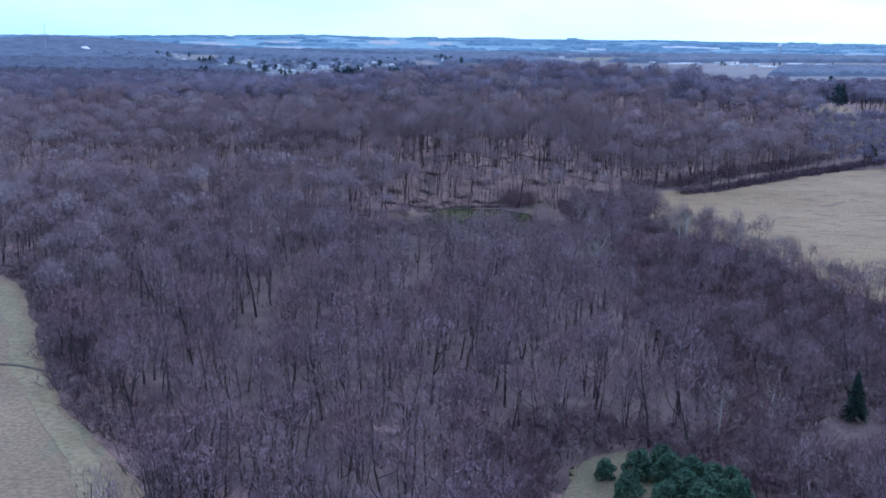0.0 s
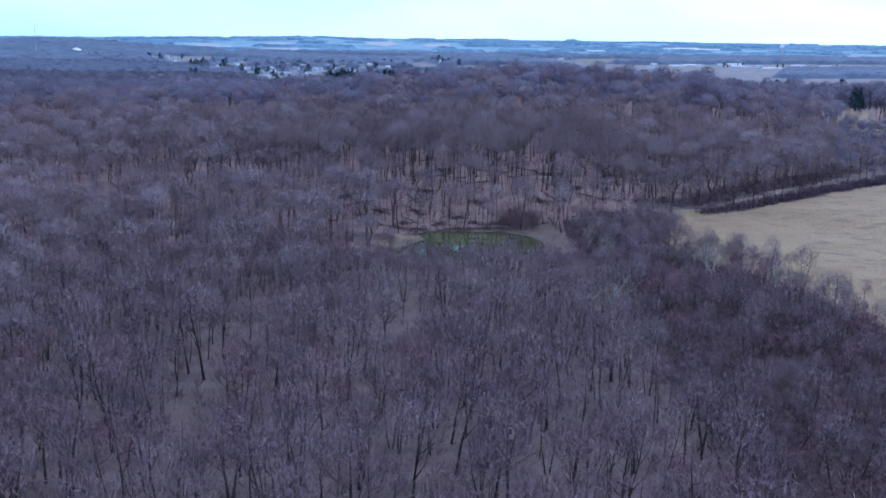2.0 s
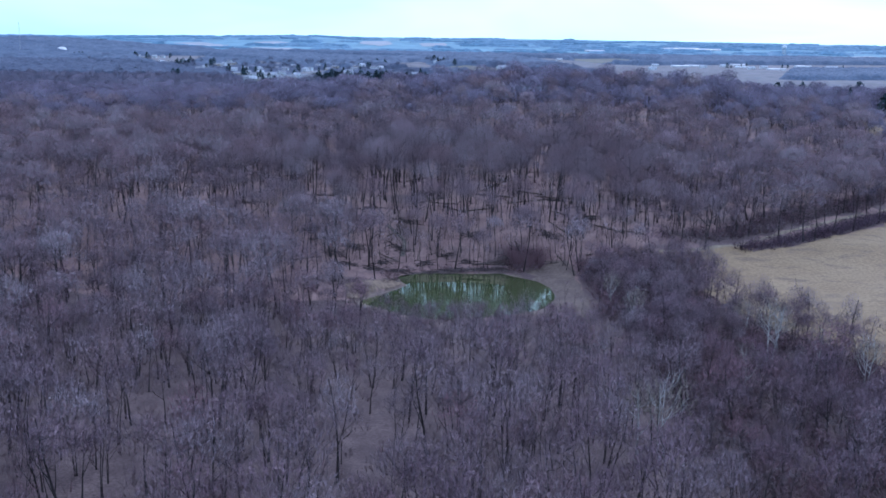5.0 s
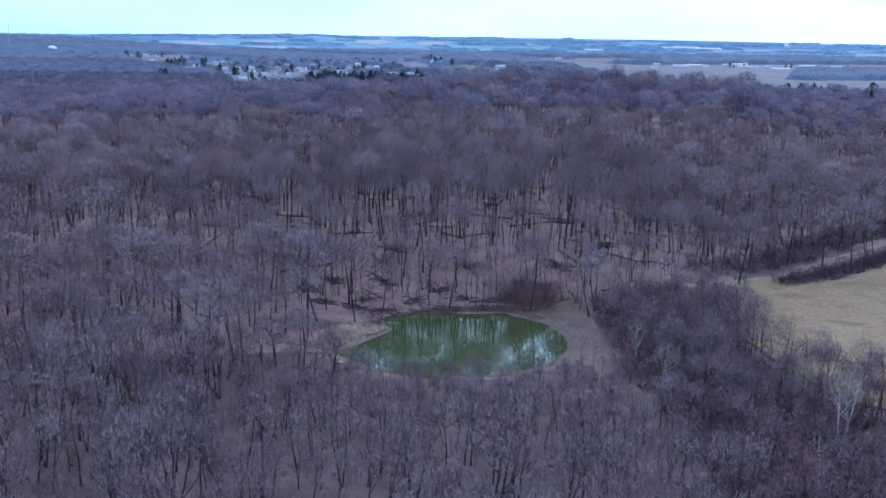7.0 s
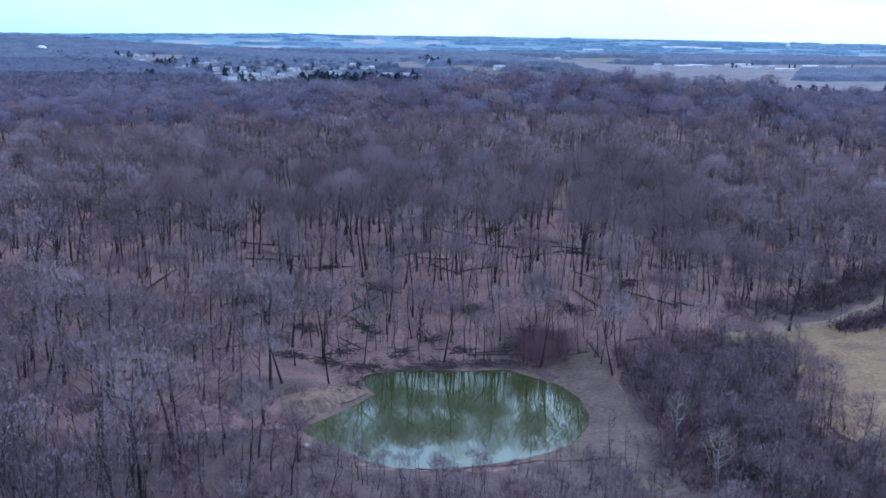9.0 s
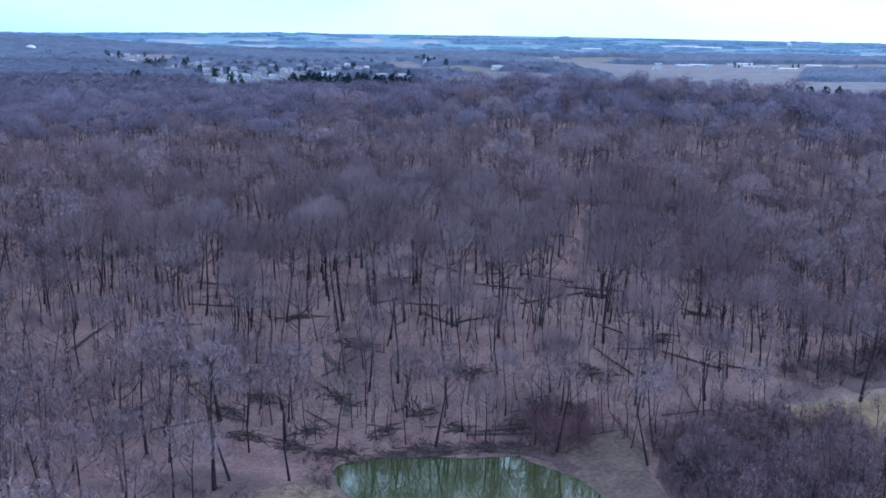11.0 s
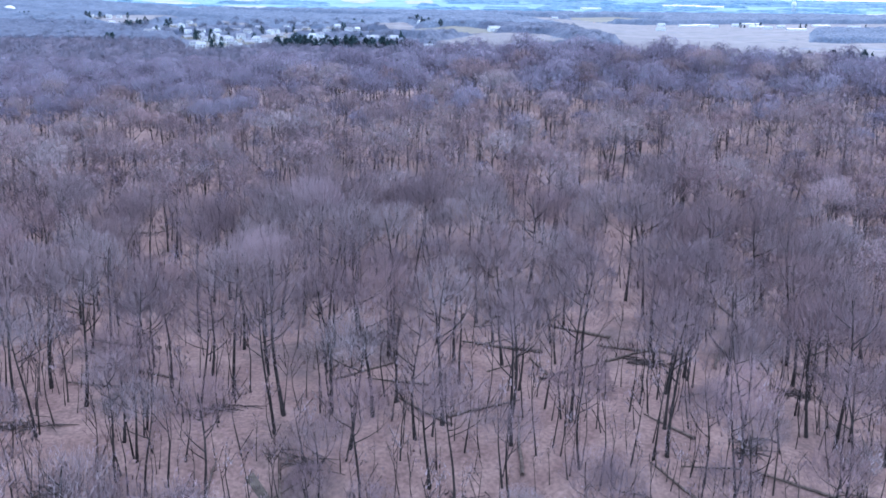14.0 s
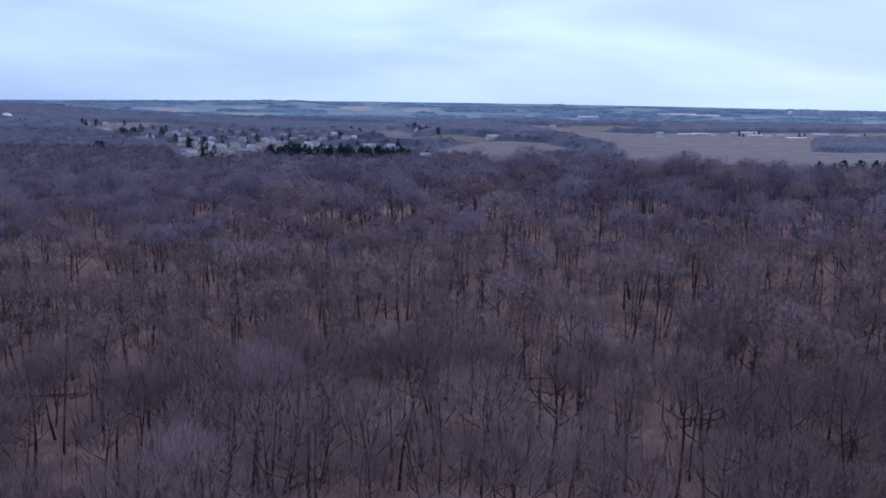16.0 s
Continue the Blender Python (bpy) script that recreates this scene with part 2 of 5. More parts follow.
def height(x, y):
    """The ground's height, in metres."""
    x, y = np.asarray(x, float), np.asarray(y, float)
    z = -4.5 + 0 * x
    z = z + 10.0 * step(393, 428, y + 0.10 * np.abs(x)) * (1 - (0.8 - 0.55 * step(480, 620, y)) * step(45, 95, x)) * (1 - step(720, 980, y))
    z = z + 20.0 * bell(x, y, 92, 670, 162, 140) + 2.5 * bell(x, y, -150, 660, 150, 150)
    z = z + 3.5 * step(800, 1200, y)
    z = z + 2.0 * step(60, 110, x) * step(230, 330, y) * (1 - step(430, 600, y))
    shelf = step(150, 215, x) * step(540, 610, y) * step(960, 840, y)
    z = z * (1 - shelf) + 9.5 * shelf
    spit = 2.6 * bell(x, y, -17.5, 367.5, 6.5, 6.5)
    z = z + 0.5 * np.sin(x / 17 + 1) * np.sin(y / 23) + 0.3 * np.sin(x / 7.3) * np.cos(y / 8.9)
    side = np.clip(x / (0.43 * np.maximum(y, 1.0)), -1.3, 1.3)
    z = z + 36.0 * (np.maximum(np.hypot(x, y) - 2600, 0) / 2300) ** 1.25 * (1 - np.where(side < 0, 0.50, 0.34) * side ** 2)
    z = z + 27 * bell(x, y, -1120, 2950, 330, 330) + 5 * bell(x, y, -620, 2230, 190, 170) + 7 * bell(x, y, 120, 2080, 150, 160) + 6 * bell(x, y, -40, 2150, 90, 120)
    z = z + 11 * bell(x, y, -640, 4650, 180, 200) + 4 * bell(x, y, -1050, 4550, 300, 200) + 3 * bell(x, y, 420, 4800, 600, 150)
    d = poly_dist(POND, x, y)
    near = step(16, 2, d)
    bank_z = WATER_Z + 0.35 + 0.06 * np.maximum(d, 0) + spit * step(0.5, 4.0, d)
    z = z * (1 - near) + np.maximum(np.minimum(z, bank_z), WATER_Z + 0.35 + spit * step(0.5, 4.0, d)) * near
    return np.where(d < 2, np.where(d < 0, WATER_Z - np.minimum(1.6, -0.30 * d), WATER_Z + 0.2 * d), z)


def mesh_object(name, verts, faces, mats, index=None, smooth=False):
    """A mesh from arrays of places and of equal-sided faces."""
    me = bpy.data.meshes.new(name)
    verts, faces = np.asarray(verts, np.float32), np.asarray(faces, np.int32)
    sides = faces.shape[1]
    me.vertices.add(len(verts))
    me.vertices.foreach_set("co", verts.ravel())
    me.loops.add(faces.size)
    me.loops.foreach_set("vertex_index", faces.ravel())
    me.polygons.add(len(faces))
    me.polygons.foreach_set("loop_start", np.arange(0, faces.size, sides, dtype=np.int32))
    for m in mats:
        me.materials.append(m)
    if index is not None:
        me.polygons.foreach_set("material_index", np.asarray(index, np.int32))
    me.polygons.foreach_set("use_smooth", np.full(len(faces), smooth))
    me.update()
    return me


# ---- ground ----
def grid_axis(fine, step_m, far, grow=1.16):
    lo, hi = fine
    mid = list(np.arange(lo, hi + 0.01, step_m))
    up, s = [], step_m
    while (mid + up)[-1] < far[1]:
        s *= grow
        up.append((mid + up)[-1] + s)
    down, s = [], step_m
    while (down[-1] if down else lo) > far[0]:
        s *= grow
        down.append((down[-1] if down else lo) - s)
    return np.array(down[::-1] + mid + up)


def build_ground():
    gx, gy = grid_axis((-60, 70), 1.8, (-5200, 5200)), grid_axis((325, 440), 1.8, (-4800, 5200), 1.07)
    X, Y = np.meshgrid(gx, gy)
    V = np.stack([X, Y, height(X, Y)], -1).reshape(-1, 3)
    a = (np.arange(len(gy) - 1)[:, None] * len(gx) + np.arange(len(gx) - 1)).ravel()
    F = np.stack([a, a + 1, a + 1 + len(gx), a + len(gx)], 1)
    ob = new("ground", mesh_object("ground", V, F, [LITTER], smooth=True))
    return tagged(ob, "mauve-brown leaf-littered woodland ground rolling to the horizon", "ground", kind="structure")


build_ground()


def patch(name, poly, mat, label, cell=6.0, lift=0.12, category="field", ragged=0.0):
    """A sheet of grass or soil draped on the ground inside an outline."""
    bm = bmesh.new()
    pts = []
    for (ax, ay), (bx, by) in zip(poly, poly[1:] + poly[:1]):
        n = max(1, int(math.hypot(bx - ax, by - ay) / cell))
        pts += [(ax + (bx - ax) * i / n, ay + (by - ay) * i / n) for i in range(n)]
    if ragged:
        pts = [(x + ragged * noise.noise((x * 0.11, y * 0.11, 3)), y + ragged * noise.noise((x * 0.11, y * 0.11, 9))) for x, y in pts]
    bm.faces.new([bm.verts.new((x, y, 0)) for x, y in pts])
    xs, ys = [p[0] for p in pts], [p[1] for p in pts]
    for axis, lo, hi in (((1, 0, 0), min(xs), max(xs)), ((0, 1, 0), min(ys), max(ys))):
        v = lo + cell
        while v < hi:
            co = (v, 0, 0) if axis[0] else (0, v, 0)
            bmesh.ops.bisect_plane(bm, geom=bm.verts[:] + bm.edges[:] + bm.faces[:], plane_co=co, plane_no=axis)
            v += cell
    bmesh.ops.triangulate(bm, faces=bm.faces[:])
    P = np.array([v.co[:] for v in bm.verts])
    Z = height(P[:, 0], P[:, 1]) + lift
    for v, z in zip(bm.verts, Z):
        v.co.z = z
    me = bpy.data.meshes.new(name)
    bm.normal_update()
    bm.to_mesh(me)
    bm.free()
    me.materials.append(mat)
    me.polygons.foreach_set("use_smooth", [True] * len(me.polygons))
    return tagged(new(name, me), label, category, kind="structure")


patch("field_1", RIGHT_FIELD, STRAW, "pale straw-coloured mown grass field", 5.0, lift=0.35, ragged=4)
patch("verge", [(66, 399), (76, 398), (93, 403), (96, 411), (90, 411.5), (78, 404.5), (66, 402)], STRAW, "pale straw grass verge between field and track", 2.0, 0.22, "verge", 1.0)
patch("field_2", LEFT_FIELD, STUBBLE, "pale grey-tan stubble field with greenish edge", 5.0, lift=0.3, ragged=2)
MARGIN = material("field_margin", (0.260, 0.221, 0.125), (0.321, 0.270, 0.159), 0.08, fine=0.9, bump=0.04, grain=0.25)
EDGE = [(-46, 118), (-49, 138), (-54.5, 149), (-68, 170), (-83, 195), (-96, 225), (-114, 260)]
patch("field_margin", [(x + 1, y) for x, y in EDGE] + [(x - 3.4, y - 1) for x, y in EDGE[::-1]], MARGIN, "greenish grass margin along a stubble field", 3.0, 0.36, "field margin", 1.5)
RUT = material("bare_soil", (0.12, 0.10, 0.085), (0.17, 0.145, 0.12), 0.2, fine=1.0)
patch("furrow", [(-70, 186.5), (-84, 192), (-110, 194), (-110, 194.8), (-84, 193), (-70, 187.5)], RUT, "dark washed furrow across a stubble field", 3.0, 0.46, "furrow")
patch("lawn", LAWN_PATCH, LAWN, "yellow-green mown lawn among pines", 2.5, category="lawn")


def build_pond():
    V = [(x, y, WATER_Z) for x, y in ((-26, 336), (40, 336), (40, 400), (-26, 400))]
    ob = new("water", mesh_object("water", V, [[0, 1, 2, 3]], [WATER]))
    tagged(ob, "still green pond water mirroring bare trees", "water", kind="structure")


build_pond()


# ---- trees ----
def tube(points, radii, sides):
    """A closed-sided tapering tube along points: places and triangles."""
    P = np.asarray(points, float)
    V, F = [], []
    for i, (p, r) in enumerate(zip(P, radii)):
        d = P[min(i + 1, len(P) - 1)] - P[max(i - 1, 0)]
        d /= np.linalg.norm(d) + 1e-9
        u = np.cross(d, (0.31, 0.95, 0.05))
        u /= np.linalg.norm(u)
        w = np.cross(d, u)
        for s in range(sides):
            a = 2 * math.pi * s / sides
            V.append(p + r * (math.cos(a) * u + math.sin(a) * w))
    for i in range(len(P) - 1):
        for s in range(sides):
            a, b = i * sides + s, i * sides + (s + 1) % sides
            F += [(a, b, b + sides), (a, b + sides, a + sides)]
    return np.array(V), np.array(F)


def join(parts):
    V, F, at = [], [], 0
    for v, f in parts:
        V.append(v)
        F.append(f + at)
        at += len(v)
    return np.concatenate(V), np.concatenate(F)


def slivers(starts, dirs, lengths, width, rng):
    """One tapering triangle a twig."""
    n = len(starts)
    side = np.cross(dirs, rng.normal(size=(n, 3)))
    side /= np.linalg.norm(side, axis=1, keepdims=True) + 1e-9
    w = width * rng.uniform(0.6, 1.4, (n, 1)) / 2
    V = np.stack([starts - side * w, starts + side * w, starts + dirs * lengths[:, None]], 1).reshape(-1, 3)
    return V, np.arange(3 * n).reshape(-1, 3)


def unit(v):
    return v / (np.linalg.norm(v, axis=-1, keepdims=True) + 1e-9)


def bare_tree(seed, tall, spread, fork, lod, lean=0.055, stems=1, split=False, fine=1.0, heavy=1.0, thick=1.0):
    """A leafless tree: wood (trunk and limbs) and twigs, each as places and triangles. lod: 0 close, 1 middle, 2 far."""
    rng = np.random.default_rng(seed)
    tsides, lsides, limbs, branches, twigs, width = ((6, 4, 7, 2, 2300, 0.042), (4, 3, 4, 1, 470, 0.104), (3, 3, 3, 0, 420, 0.130))[lod]
    twigs, width = int(twigs * fine), thick * width / math.sqrt(fine)
    wood, segs = [], []
    mid_z, rz = tall * (0.5 * fork + 0.44), tall * (0.56 - 0.5 * fork)
    heart = np.array([0, 0, mid_z])
    # the crown is a dome of puffs; the limbs reach for them
    puffs = (15, 12, 9)[lod]
    pa = 2.4 * np.arange(puffs) + rng.uniform(-0.5, 0.5, puffs)
    pz = np.clip(np.linspace(-0.12, 0.95, puffs) + rng.uniform(-0.1, 0.1, puffs), -0.2, 0.97)
    pf = np.sqrt(1 - pz ** 2)
    puff = heart + np.stack([np.cos(pa) * pf * spread, np.sin(pa) * pf * spread, pz * rz], 1) * rng.uniform(0.52, 0.78, (puffs, 1))
    for s in range(stems):
        off = np.array([rng.normal() * 0.5, rng.normal() * 0.5, 0]) if stems > 1 else np.zeros(3)
        tilt = np.array([rng.normal() * lean, rng.normal() * lean, 1.0]) + (off * 0.12 if stems > 1 else 0)
        rings = (7, 4, 3)[lod]
        ts = np.linspace(0, 1, rings)
        bend = np.stack([np.sin(ts * 4 + rng.uniform(0, 6)) * 0.022 * tall, np.sin(ts * 4 + rng.uniform(0, 6)) * 0.022 * tall, 0 * ts], 1)
        top = tall * (0.80 if lod < 2 else 0.7)
        pts = off + np.outer(ts * top, tilt) + bend - bend[0]
        pts[0, 2] -= 0.4
        r0 = heavy * tall * (0.0105, 0.0105, 0.0085)[lod] / math.sqrt(stems)
        rad = r0 * (1.0 - 0.74 * ts)
        rad[0] *= 1.35
        wood.append(tube(pts, rad, tsides))
        for j in range(limbs):
            h = fork * 0.9 + (0.74 - fork * 0.9) * (j + rng.uniform(0, 0.8)) / limbs
            i = min(int(h * tall / top * (rings - 1)), rings - 2)
            u = h * tall / top * (rings - 1) - i
            base = pts[i] * (1 - u) + pts[i + 1] * u
            q = int((j + 0.5) * puffs / limbs + s) % puffs
            end = puff[q] + off * 0.5
            a = pa[q]
            end[2] = max(end[2], base[2] + 2.0)
            mid = base * 0.5 + end * 0.5 + np.array([math.cos(a), math.sin(a), 0]) * 0.12 * spread
            low = base * 0.75 + end * 0.25 + np.array([math.cos(a), math.sin(a), 0]) * 0.10 * spread
            lp = [np.array([base, low, mid, end]), np.array([base, mid, end]), np.array([base, end])][lod]
            lr = r0 * 0.60 * heavy ** 0.7 * (1.15 - h) * np.linspace(1.0, 0.12, len(lp))
            wood.append(tube(lp, np.maximum(lr, (0.015, 0.02, 0.03)[lod]), lsides))
            segs.append((lp[-2], lp[-1]))
    for a0, b0 in segs:
        for _ in range(branches):
            u = rng.uniform(0.1, 0.8)
            st = a0 * (1 - u) + b0 * u
            e = st + unit(unit(b0 - a0) * 0.7 + unit(st - heart) * 0.4 + rng.normal(size=3) * 0.3 + (0, 0, 0.45)) * spread * rng.uniform(0.3, 0.55)
            wood.append(tube([st, (st + e) / 2 + rng.normal(size=3) * 0.1, e] if lod == 0 else [st, e], [0.032, 0.02, 0.010] if lod == 0 else [0.04, 0.015], 3))
    # twigs fill a lobed dome, denser towards its outside, fanning out of the fork
    n = twigs
    v = unit(rng.normal(size=(n, 3)))
    v[:, 2] = np.where(v[:, 2] < -0.15, -v[:, 2], v[:, 2])
    lobe = unit(rng.normal(size=(7, 3)) * (1, 1, 0.6) + (0, 0, 0.35))
    swell = 0.70 + 0.30 * np.exp(6.0 * (np.max(v @ lobe.T, axis=1) - 1))
    end = heart + v * (swell * rng.uniform(0, 1, n) ** 0.33)[:, None] * np.array([spread, spread, rz]) * 1.06
    d = unit(unit(end - (0, 0, 0.92 * fork * tall)) * 0.85 + rng.normal(size=(n, 3)) * (0.34, 0.36, 0.40)[lod] + (0, 0, 0.22))
    ln = rng.uniform(0.45, 1.05, n) * (0.16 * spread + 0.35) * (1.1, 1.1, 1.05)[lod]
    twig = slivers(end - d * ln[:, None], d, ln, width, rng)
    if split:
        return wood[0], twig, wood[1:1 + limbs], join(wood[1 + limbs:])
    return join(wood), twig


def shrub(seed, tall, spread, count, width):
    """A many-stemmed thicket bush of stems and twigs."""
    rng = np.random.default_rng(seed)
    n = max(6, count // 8)
    a = rng.uniform(0, 2 * math.pi, n)
    r = spread * np.sqrt(rng.uniform(0, 1, n)) * 0.6
    st = np.stack([np.cos(a) * r, np.sin(a) * r, np.zeros(n) - 0.2], 1)
    d = unit(np.stack([np.cos(a) * 0.5, np.sin(a) * 0.5, np.ones(n)], 1) + rng.normal(size=(n, 3)) * 0.3)
    ln = tall * rng.uniform(0.6, 1.05, n)
    stems = slivers(st, d, ln, width * 1.6, rng)
    k = rng.choice(n, count)
    s2 = st[k] + d[k] * (ln[k] * rng.uniform(0.2, 0.9, count))[:, None]
    d2 = unit(d[k] * 0.6 + rng.normal(size=(count, 3)) * 0.65 + (0, 0, 0.2))
    return stems, slivers(s2, d2, rng.uniform(0.3, 0.6, count) * spread, width, rng)


def dome_of(v, at=0):
    """For each place, the way out of the crown's lower middle; at: where the crown's places begin."""
    crown = v[at:]
    heart = crown.mean(axis=0) - (0, 0, 0.25 * np.ptp(crown[:, 2]))
    return unit((v - heart) / (np.ptp(crown, axis=0) + 0.1)).astype(np.float32)


def spread_points(x0, x1, y0, y1, spacing, rng):
    gx, gy = np.arange(x0, x1, spacing), np.arange(y0, y1, spacing)
    X, Y = np.meshgrid(gx, gy)
    X = X + rng.uniform(-0.48, 0.48, X.shape) * spacing
    Y = Y + rng.uniform(-0.48, 0.48, Y.shape) * spacing
    return np.stack([X.ravel(), Y.ravel()], 1)


def plant(name, kinds, places, mats, label, category, rng, scale=(0.8, 1.15), sizes=None, girth=1.0):
    """One joined stand: every place takes one of the kinds, turned and scaled."""
    if len(places) == 0:
        return
    pick = rng.integers(0, len(kinds), len(places))
    turn = rng.uniform(0, 2 * math.pi, len(places))
    size = rng.uniform(*scale, len(places)) if sizes is None else sizes
    wide = girth * size * rng.uniform(0.85, 1.15, len(places))
    Z = height(places[:, 0], places[:, 1])
    tone = (0.8 * rng.uniform(0, 1, len(places)) + np.array([noise.noise((px / 38, py / 38, 5.0)) for px, py in places])) % 1.0
    Vs, Fs, Is, Ts, Ds, at = [], [], [], [], [], 0
    for k, (wood, twig, *fine) in enumerate(kinds):
        v, f = join([wood, twig] + fine)
        mi = np.r_[np.zeros(len(wood[1]), np.int32), np.ones(len(twig[1]), np.int32), np.full(sum(len(q[1]) for q in fine), 2, np.int32)]
        sel = np.where(pick == k)[0]
        if len(sel) == 0:
            continue
        c, s = np.cos(turn[sel])[:, None], np.sin(turn[sel])[:, None]
        x = (v[None, :, 0] * c - v[None, :, 1] * s) * wide[sel][:, None] + places[sel, 0][:, None]
        y = (v[None, :, 0] * s + v[None, :, 1] * c) * wide[sel][:, None] + places[sel, 1][:, None]
        z = v[None, :, 2] * size[sel][:, None] + Z[sel][:, None]
        Vs.append(np.stack([x, y, z], -1).reshape(-1, 3))
        Fs.append((f[None] + (np.arange(len(sel)) * len(v))[:, None, None]).reshape(-1, 3) + at)
        Is.append(np.tile(mi, len(sel)))
        Ts.append(np.repeat(tone[sel], len(v)))
        dome = dome_of(v, len(wood[0]))
        Ds.append(np.stack([dome[None, :, 0] * c - dome[None, :, 1] * s, dome[None, :, 0] * s + dome[None, :, 1] * c, np.broadcast_to(dome[None, :, 2], x.shape)], -1).reshape(-1, 3))
        at += len(sel) * len(v)
    if any(len(kind) > 2 for kind in kinds):
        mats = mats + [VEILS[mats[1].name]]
    me = mesh_object(name, np.concatenate(Vs), np.concatenate(Fs), mats, np.concatenate(Is))
    me.attributes.new("tone", "FLOAT", "POINT").data.foreach_set("value", np.concatenate(Ts).astype(np.float32))
    me.attributes.new("dome", "FLOAT_VECTOR", "POINT").data.foreach_set("vector", np.concatenate(Ds).astype(np.float32).ravel())
    return tagged(new(name, me), label, category, kind="stuff")


# zones of the plan
def in_view(x, y, margin=30):
    """The wedge of ground that the flight looks over."""
    return (np.abs(x - 4) < 0.44 * np.maximum(y, 0) + margin) & (y > 85)


TRACK_LINE = [(66, 402), (76, 404.5), (92, 414), (105.5, 426), (135.5, 452), (180, 491), (235, 538)]


def line_dist(line, x, y):
    best = np.full(np.shape(x), 1e9)
    for (ax, ay), (bx, by) in zip(line, line[1:]):
        u = np.clip(((x - ax) * (bx - ax) + (y - ay) * (by - ay)) / ((bx - ax) ** 2 + (by - ay) ** 2), 0, 1)
        best = np.minimum(best, np.hypot(x - ax - u * (bx - ax), y - ay - u * (by - ay)))
    return best


def ribbon(line, half):
    """An outline round a line of points."""
    left, right = [], []
    for i, (px, py) in enumerate(line):
        (ax, ay), (bx, by) = line[max(i - 1, 0)], line[min(i + 1, len(line) - 1)]
        d = math.hypot(bx - ax, by - ay)
        nx, ny = -(by - ay) / d, (bx - ax) / d
        left.append((px + nx * half, py + ny * half))
        right.append((px - nx * half, py - ny * half))
    return left + right[::-1]


def open_ground(x, y):
    """True where no tall tree stands."""
    o = ((x > 10) & (x < 46) & (y < 150)) | (poly_dist(POND, x, y) < np.where((y < 366) & (x > -14), 9.0, 2.5)) | (poly_dist(RIGHT_FIELD, x, y) < 1.0) | (poly_dist(LEFT_FIELD, x, y) < 2.0) | (poly_dist(LAWN_PATCH, x, y) < 2.0)
    strip = poly_dist([(28, 380), (30, 395), (37, 394), (42, 372), (44, 350), (34, 344)], x, y) < 0
    spit = poly_dist([(-22, 357), (-23, 372), (-14, 378), (-6, 377), (-8, 368), (-16, 354)], x, y) < 0
    by_spruce = np.hypot(x - 69, y - 164) < 8.0
    return o | strip | spit | by_spruce | (line_dist(TRACK_LINE, x, y) < 4)


def thicket_zone(x, y):
    """Brushy old field between the young wood and the straw field."""
    return (x > np.where(y > 334, 41.5, 45)) & (y < np.where(x > 54, 403, 393)) & (y > 120)


rng = np.random.default_rng(5)
MATURE = [[bare_tree(100 + 10 * l + i, 20.0 + 1.1 * (i % 4), 6.0 + 0.9 * (i % 3), (0.42, 0.50, 0.54, 0.46)[i % 4], l) for i in range(8)] for l in range(2)]
YOUNG = [[bare_tree(300 + 10 * l + i, 14.0 + 1.3 * (i % 4), 4.0 + 0.55 * (i % 3), (0.26, 0.36, 0.30)[i % 3], l, 0.06, 1 + (i % 3 == 1), fine=1.0 if l == 1 else 0.5, thick=0.82 if l == 1 else 1.0) for i in range(6)] for l in range(3)]


def sprays(twig, rng, count, size):
    """Loose flat sprays of the finest twigs, lying along the crown's outside."""
    v = twig[0]
    low, high = v.min(axis=0), v.max(axis=0)
    heart, half = (low + high) / 2 - (0, 0, 0.2 * (high - low)[2]), (high - low) / 2 * np.array([0.86, 0.86, 1.12])
    w = unit(rng.normal(size=(count, 3)))
    w[:, 2] = np.where(w[:, 2] < -0.05, -w[:, 2], w[:, 2])
    lobe = unit(rng.normal(size=(6, 3)) * (1, 1, 0.6) + (0, 0, 0.3))
    swell = 0.74 + 0.26 * np.exp(5.0 * (np.max(w @ lobe.T, axis=1) - 1))
    c = heart + w * half * (swell * rng.uniform(0.5, 1.0, count) ** 0.6)[:, None]
    a = unit(np.cross(w, rng.normal(size=(count, 3))))
    b = np.cross(w, a)
    r = size * rng.uniform(0.6, 1.2, (count, 1))
    tri = np.stack([c + a * r, c - a * r * 0.55 + b * r * 0.7 + w * 0.35, c - a * r * 0.5 - b * r * 0.75], 1).reshape(-1, 3)
    return tri, np.arange(3 * count).reshape(-1, 3)


HILL = [bare_tree(160 + i, 20.0 + 1.1 * (i % 4), 6.2 + 0.9 * (i % 3), (0.42, 0.50, 0.46)[i % 3], 2, fine=0.66, thick=0.78) for i in range(8)]
HILL = [(wood, twig, sprays(twig, np.random.default_rng(190 + i), 165, 1.02)) for i, (wood, twig) in enumerate(HILL)]
MATURE[1] = [(wood, twig, sprays(twig, np.random.default_rng(210 + i), 120, 0.80)) for i, (wood, twig) in enumerate(MATURE[1])]
YOUNG[1] = [(wood, twig, sprays(twig, np.random.default_rng(230 + i), 100, 0.42)) for i, (wood, twig) in enumerate(YOUNG[1])]
YOUNG[2] = [(wood, twig, sprays(twig, np.random.default_rng(250 + i), 60, 0.80)) for i, (wood, twig) in enumerate(YOUNG[2])]
BUSH = [shrub(500 + i, 4.2 + 0.6 * (i % 3), 2.6, 96, 0.085) for i in range(6)]
BUSH = [(stems, twigs, sprays(twigs, np.random.default_rng(270 + i), 44, 0.55)) for i, (stems, twigs) in enumerate(BUSH)]

# mature wood on the hill and to the west; young wood before the pond
def is_young(x, y):
    return (y < 338 + 14 * np.sin(x / 19)) & (x > -75)


